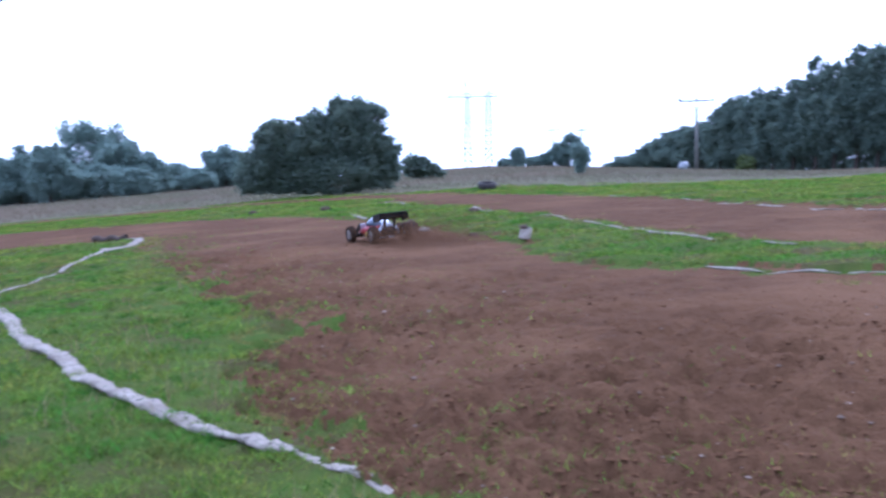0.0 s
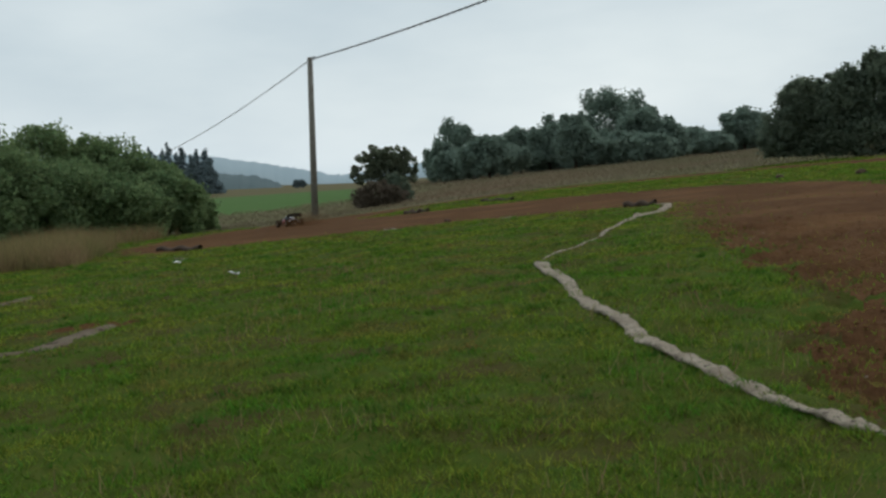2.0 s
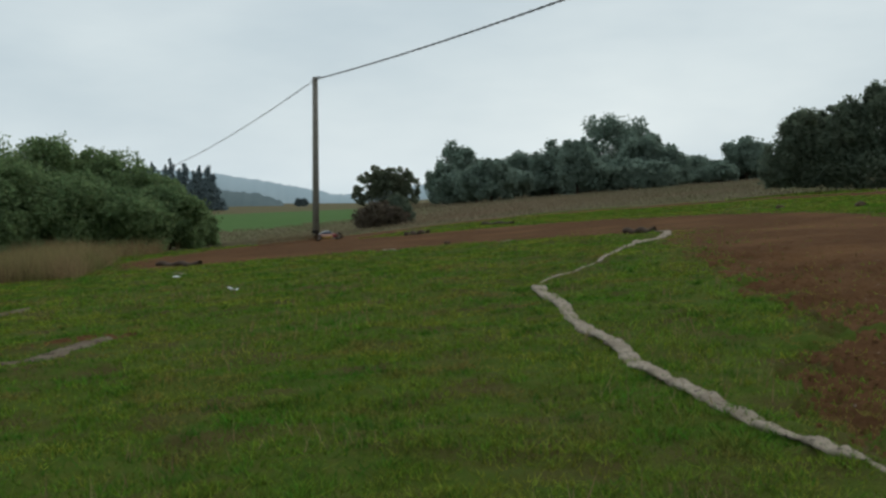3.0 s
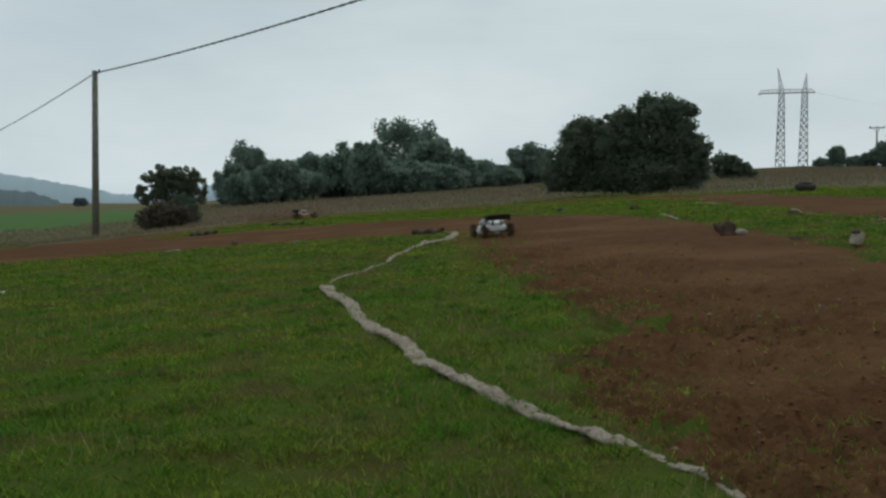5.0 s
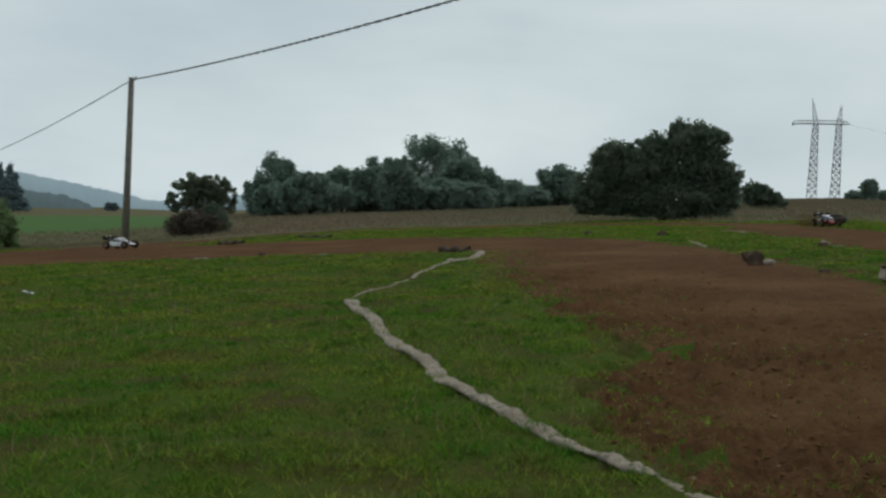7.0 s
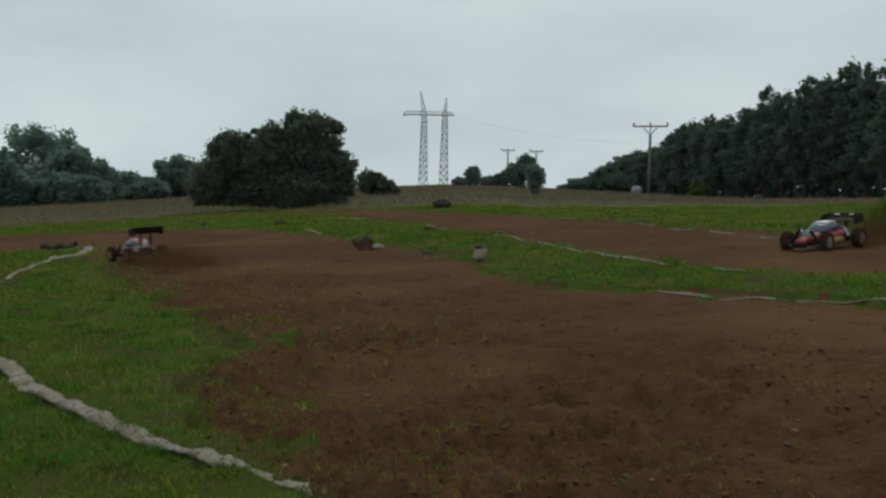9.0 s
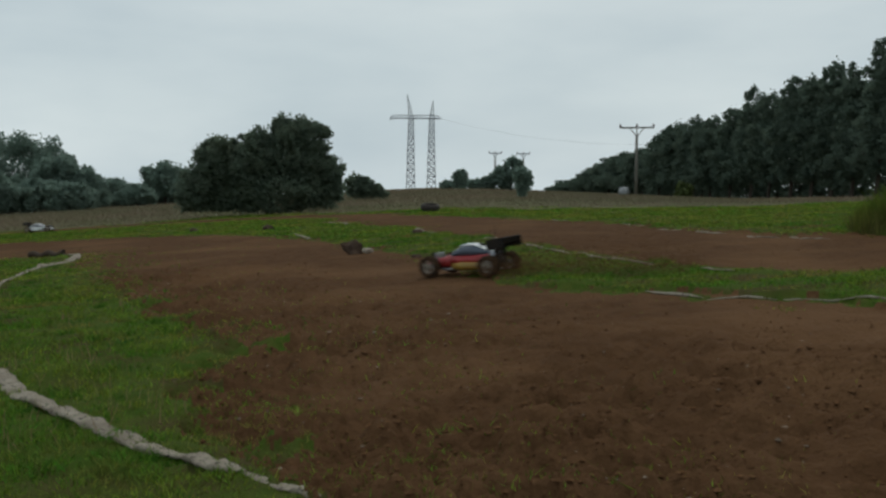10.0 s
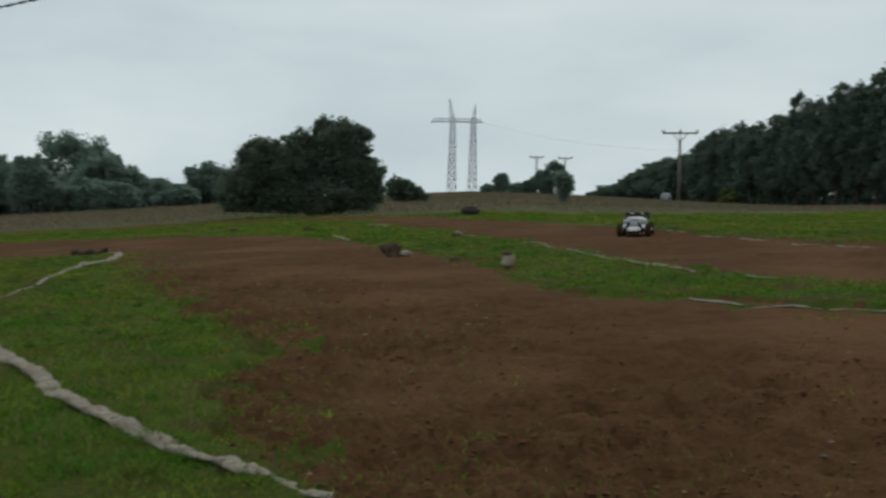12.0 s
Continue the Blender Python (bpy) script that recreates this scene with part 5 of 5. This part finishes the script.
# seconds and plan places of each car
PATH_A = [(0, -0.28, 6.55), (0.5, -1.86, 9.32), (1.0, -4.2, 11.0), (1.5, -6.2, 11.0), (1.8, -7.9, 11.9), (2.05, -9.2, 12.6), (2.3, -9.3, 12.75), (2.5, -8.95, 12.5), (2.8, -8.85, 12.75), (3.0, -8.95, 13.4), (3.5, -9.2, 15.0),
          (3.7, -9.2, 15.9), (4.5, -8.6, 17.6), (5.3, -7.4, 18.7), (5.5, -6.7, 19.0), (6.0, -4.32, 18.98), (6.5, -1.14, 18.03), (6.7, 0.01, 16.58), (7.3, 1.25, 12.6), (7.9, 2.25, 9.2), (8.3, 2.5, 7.75), (8.5, 2.63, 7.1),
          (8.75, 2.6, 6.1), (9.0, 2.37, 5.43), (9.2, 2.14, 4.98), (9.5, 1.57, 4.66), (9.75, 1.0, 4.7), (10.0, 0.50, 4.95), (10.5, -1.56, 6.4), (11.0, -3.9, 7.3), (11.2, -4.7, 8.2), (11.5, -6.2, 9.8), (12.0, -8.7, 11.9)]
PATH_B = [(0, 7.6, 2.6), (2.0, 6.2, 3.0), (3.5, 3.8, 4.4), (4.0, 2.0, 4.5), (4.5, 0.2, 5.2), (4.9, -1.5, 7.6), (5.3, -3.52, 11.0), (5.5, -4.43, 11.45), (6.0, -6.1, 10.9), (6.25, -7.6, 11.5), (6.4, -8.35, 11.85), (6.5, -8.6, 12.05), (6.6, -8.75, 12.15), (6.7, -8.92, 12.2),
          (7.2, -8.5, 12.9), (7.8, -8.6, 14.6), (8.6, -8.7, 16.7), (9.3, -8.0, 18.2), (10.0, -5.52, 17.8), (10.5, -3.35, 18.4), (11.0, -0.54, 15.31), (11.5, 1.04, 10.1), (11.8, 1.7, 9.1), (12.0, 1.86, 8.5)]
PATH_C = [(0, 9.5, 2.0), (5.5, 8.4, 2.4), (6.6, 6.2, 3.2), (7.4, 3.6, 3.5), (7.9, 1.5, 2.9), (8.15, 0.55, 3.05), (8.3, 0.14, 3.6), (8.5, -0.20, 4.75), (8.68, -0.55, 5.85), (9.0, -1.6, 7.05), (9.2, -2.45, 8.0), (9.5, -4.2, 9.9), (10.0, -6.5, 11.1), (10.5, -8.6, 12.1),
          (10.8, -9.3, 12.7), (11.2, -9.0, 13.4), (12.0, -9.2, 15.5)]
# seconds, nose-up pitch in degrees, hop in metres and slide angle in degrees
TILT_A = [(0, 0, 0, 0), (0.3, -4, 0, 0), (0.5, -9, 0.02, 0), (0.9, -4, 0.02, 0), (1.0, -2, 0.05, 0), (1.15, -4, 0, 0), (1.5, -5, 0.01, 0), (1.8, 0, 0, 0), (2.5, 0, 0, 0), (2.7, 0, 0, -40), (3.0, 0, 0, -60), (3.7, 0, 0, -58), (4.4, 0, 0, -25), (5.0, 0, 0, 0), (7.9, 0, 0, 0), (8.2, 0, 0, 30), (8.5, 0, 0, 34), (8.65, 0, 0, 25), (8.85, 0, 0, -25), (9.0, 0, 0, -32), (9.3, 0, 0, -10), (9.5, -2, 0, 0), (9.65, -2, 0, 0), (9.8, 0, -0.005, 0), (12, 0, 0, 0)]
TILT_B = [(0, 0, 0, 0), (5.1, 0, 0, 0), (5.4, -9, 0.02, 0), (6.05, -10, 0.02, 0), (6.2, 0, 0, 0), (6.4, 0, 0, -35), (6.5, 0, 0, -125), (6.6, 0, 0, -148), (6.7, 0, 0, -70), (7.2, 0, 0, -50), (7.8, 0, 0, -15), (8.4, 0, 0, 0), (11.2, 0, 0, 0), (11.7, 0, 0, -25), (12, 0, 0, -32)]
TILT_C = [(0, 0, 0, 0), (8.0, 0, 0, 0), (8.2, 6, 0.06, 0), (8.3, 2, 0.07, -12), (8.5, -7, 0.07, -18), (8.75, 0, 0, -8), (12, 0, 0, 0)]


def drive(path, tilt):
    """Rows for walk(): the car follows its path over the land, nose along its way."""
    T = np.array([p[0] for p in path])
    P = np.array([(1.6 * p[1], 1.6 * p[2]) for p in path])
    V = np.zeros_like(P)
    for i in range(len(P)):
        a, b = max(i - 1, 0), min(i + 1, len(P) - 1)
        V[i] = (P[b] - P[a]) / (T[b] - T[a])
    rows, spins, angle, last = [], [], 0.0, None
    for k in range(121):
        t = k / 10
        i = min(max(int(np.searchsorted(T, t, side="right")) - 1, 0), len(T) - 2)
        h = T[i + 1] - T[i]
        u = (t - T[i]) / h
        p = (2 * u ** 3 - 3 * u * u + 1) * P[i] + (u ** 3 - 2 * u * u + u) * h * V[i] + (3 * u * u - 2 * u ** 3) * P[i + 1] + (u ** 3 - u * u) * h * V[i + 1]
        v = ((6 * u * u - 6 * u) * P[i] + (3 * u * u - 4 * u + 1) * h * V[i] + (6 * u - 6 * u * u) * P[i + 1] + (3 * u * u - 2 * u) * h * V[i + 1]) / h
        d = v / max(np.hypot(*v), 1e-6)
        if last is not None:
            turn = math.atan2(last[0] * d[1] - last[1] * d[0], last[0] * d[0] + last[1] * d[1])
            turn = max(-1.1, min(1.1, turn))
            d = np.array((last[0] * math.cos(turn) - last[1] * math.sin(turn), last[0] * math.sin(turn) + last[1] * math.cos(turn)))
        last = d
        e = 0.3
        nrm = Vector((land1(p[0] - e, p[1]) - land1(p[0] + e, p[1]), land1(p[0], p[1] - e) - land1(p[0], p[1] + e), 2 * e)).normalized()
        f = Vector((d[0], d[1], 0))
        right = f.cross(nrm).normalized()
        f = nrm.cross(right)
        m = Matrix((right, f, nrm)).transposed().to_4x4()
        nose = np.interp(t, [r[0] for r in tilt], [r[1] for r in tilt])
        hop = np.interp(t, [r[0] for r in tilt], [r[2] for r in tilt])
        slide = np.interp(t, [r[0] for r in tilt], [r[3] for r in tilt])
        z = float(np.mean(surface(p[0] + np.array([-0.2, 0.2, -0.2, 0.2]), p[1] + np.array([-0.2, -0.2, 0.2, 0.2])))) + 0.004
        rows.append((t, Matrix.Translation((p[0], p[1], z + hop)) @ m @ pose(0, 0, 0, float(nose), 0, float(slide))))
        spins.append((t, angle))
        angle += min(80.0, math.degrees(np.hypot(*v) * 0.1 / 0.079))
    return rows, spins


# soil lumps that the jumping car throws past the camera: bearing, elevation and distance at 8.5 s
CLODS = []
for i, (az, el, d) in enumerate(((-14.8, 6.6, 2.6), (-3.9, 6.9, 2.9), (8.9, 11.9, 2.2), (12.0, 11.3, 2.3), (13.8, 10.8, 2.2), (19.9, 9.1, 2.5), (6.1, 4.5, 3.0), (8.4, 3.6, 2.8), (-9.0, 9.2, 2.4), (3.0, 9.6, 2.1))):
    bm = bmesh.new()
    lump(bm, (0, 0, 0), 0.0034 + 0.001 * (i % 3), (1.2, 0.9, 0.8), 0.6, 1, i + 0.5)
    clod = part("soil_clod", bm, DIRT)
    tagged(clod, "small brown lump of soil thrown up by a wheel", "soil clod", "thrown soil clods")
    CLODS.append((clod, Vector((d * math.sin(radians(az)), d * math.cos(radians(az)), EYE + d * math.tan(radians(el)))), Vector((0.3 * math.sin(i * 2.1), -2.4 - 0.2 * (i % 4), -0.4))))


def throw(p, v):
    """Rows for walk(): at rest, one ballistic flight, at rest again."""
    def place(t):
        u = t - 8.5
        return p + v * u + Vector((0, 0, -4.9 * u * u))

    def grounded(t):
        c = place(t)
        return c.z <= float(surface(c.x, c.y)) + 0.004
    t0 = t1 = 8.5
    while not grounded(t0) and t0 > 7.5:
        t0 -= 0.02
    while not grounded(t1) and t1 < 9.5:
        t1 += 0.02
    ends = []
    for t in (t0, t1):
        c = place(t)
        ends.append(pose(c.x, c.y, float(surface(c.x, c.y)) + 0.004))
    steps = [t0 + (t1 - t0) * k / 8 for k in range(1, 8)]
    return [(0, ends[0]), (t0 - 0.05, ends[0]), (t0, ends[0])] + [(t, pose(*place(t))) for t in steps] + [(t1, ends[1]), (t1 + 0.05, ends[1]), (12, ends[1])]


def motions():
    for car, wheels, path, tilt in ((car_a, wheels_a, PATH_A, TILT_A), (car_b, wheels_b, PATH_B, TILT_B), (car_c, wheels_c, PATH_C, TILT_C)):
        rows, spins = drive(path, tilt)
        walk(car, rows)
        for w in wheels:
            c = w.location.copy()
            walk(w, [(t, pose(c.x, c.y, c.z, -a)) for t, a in spins])
    for clod, p, v in CLODS:
        walk(clod, throw(p, v))


motions()
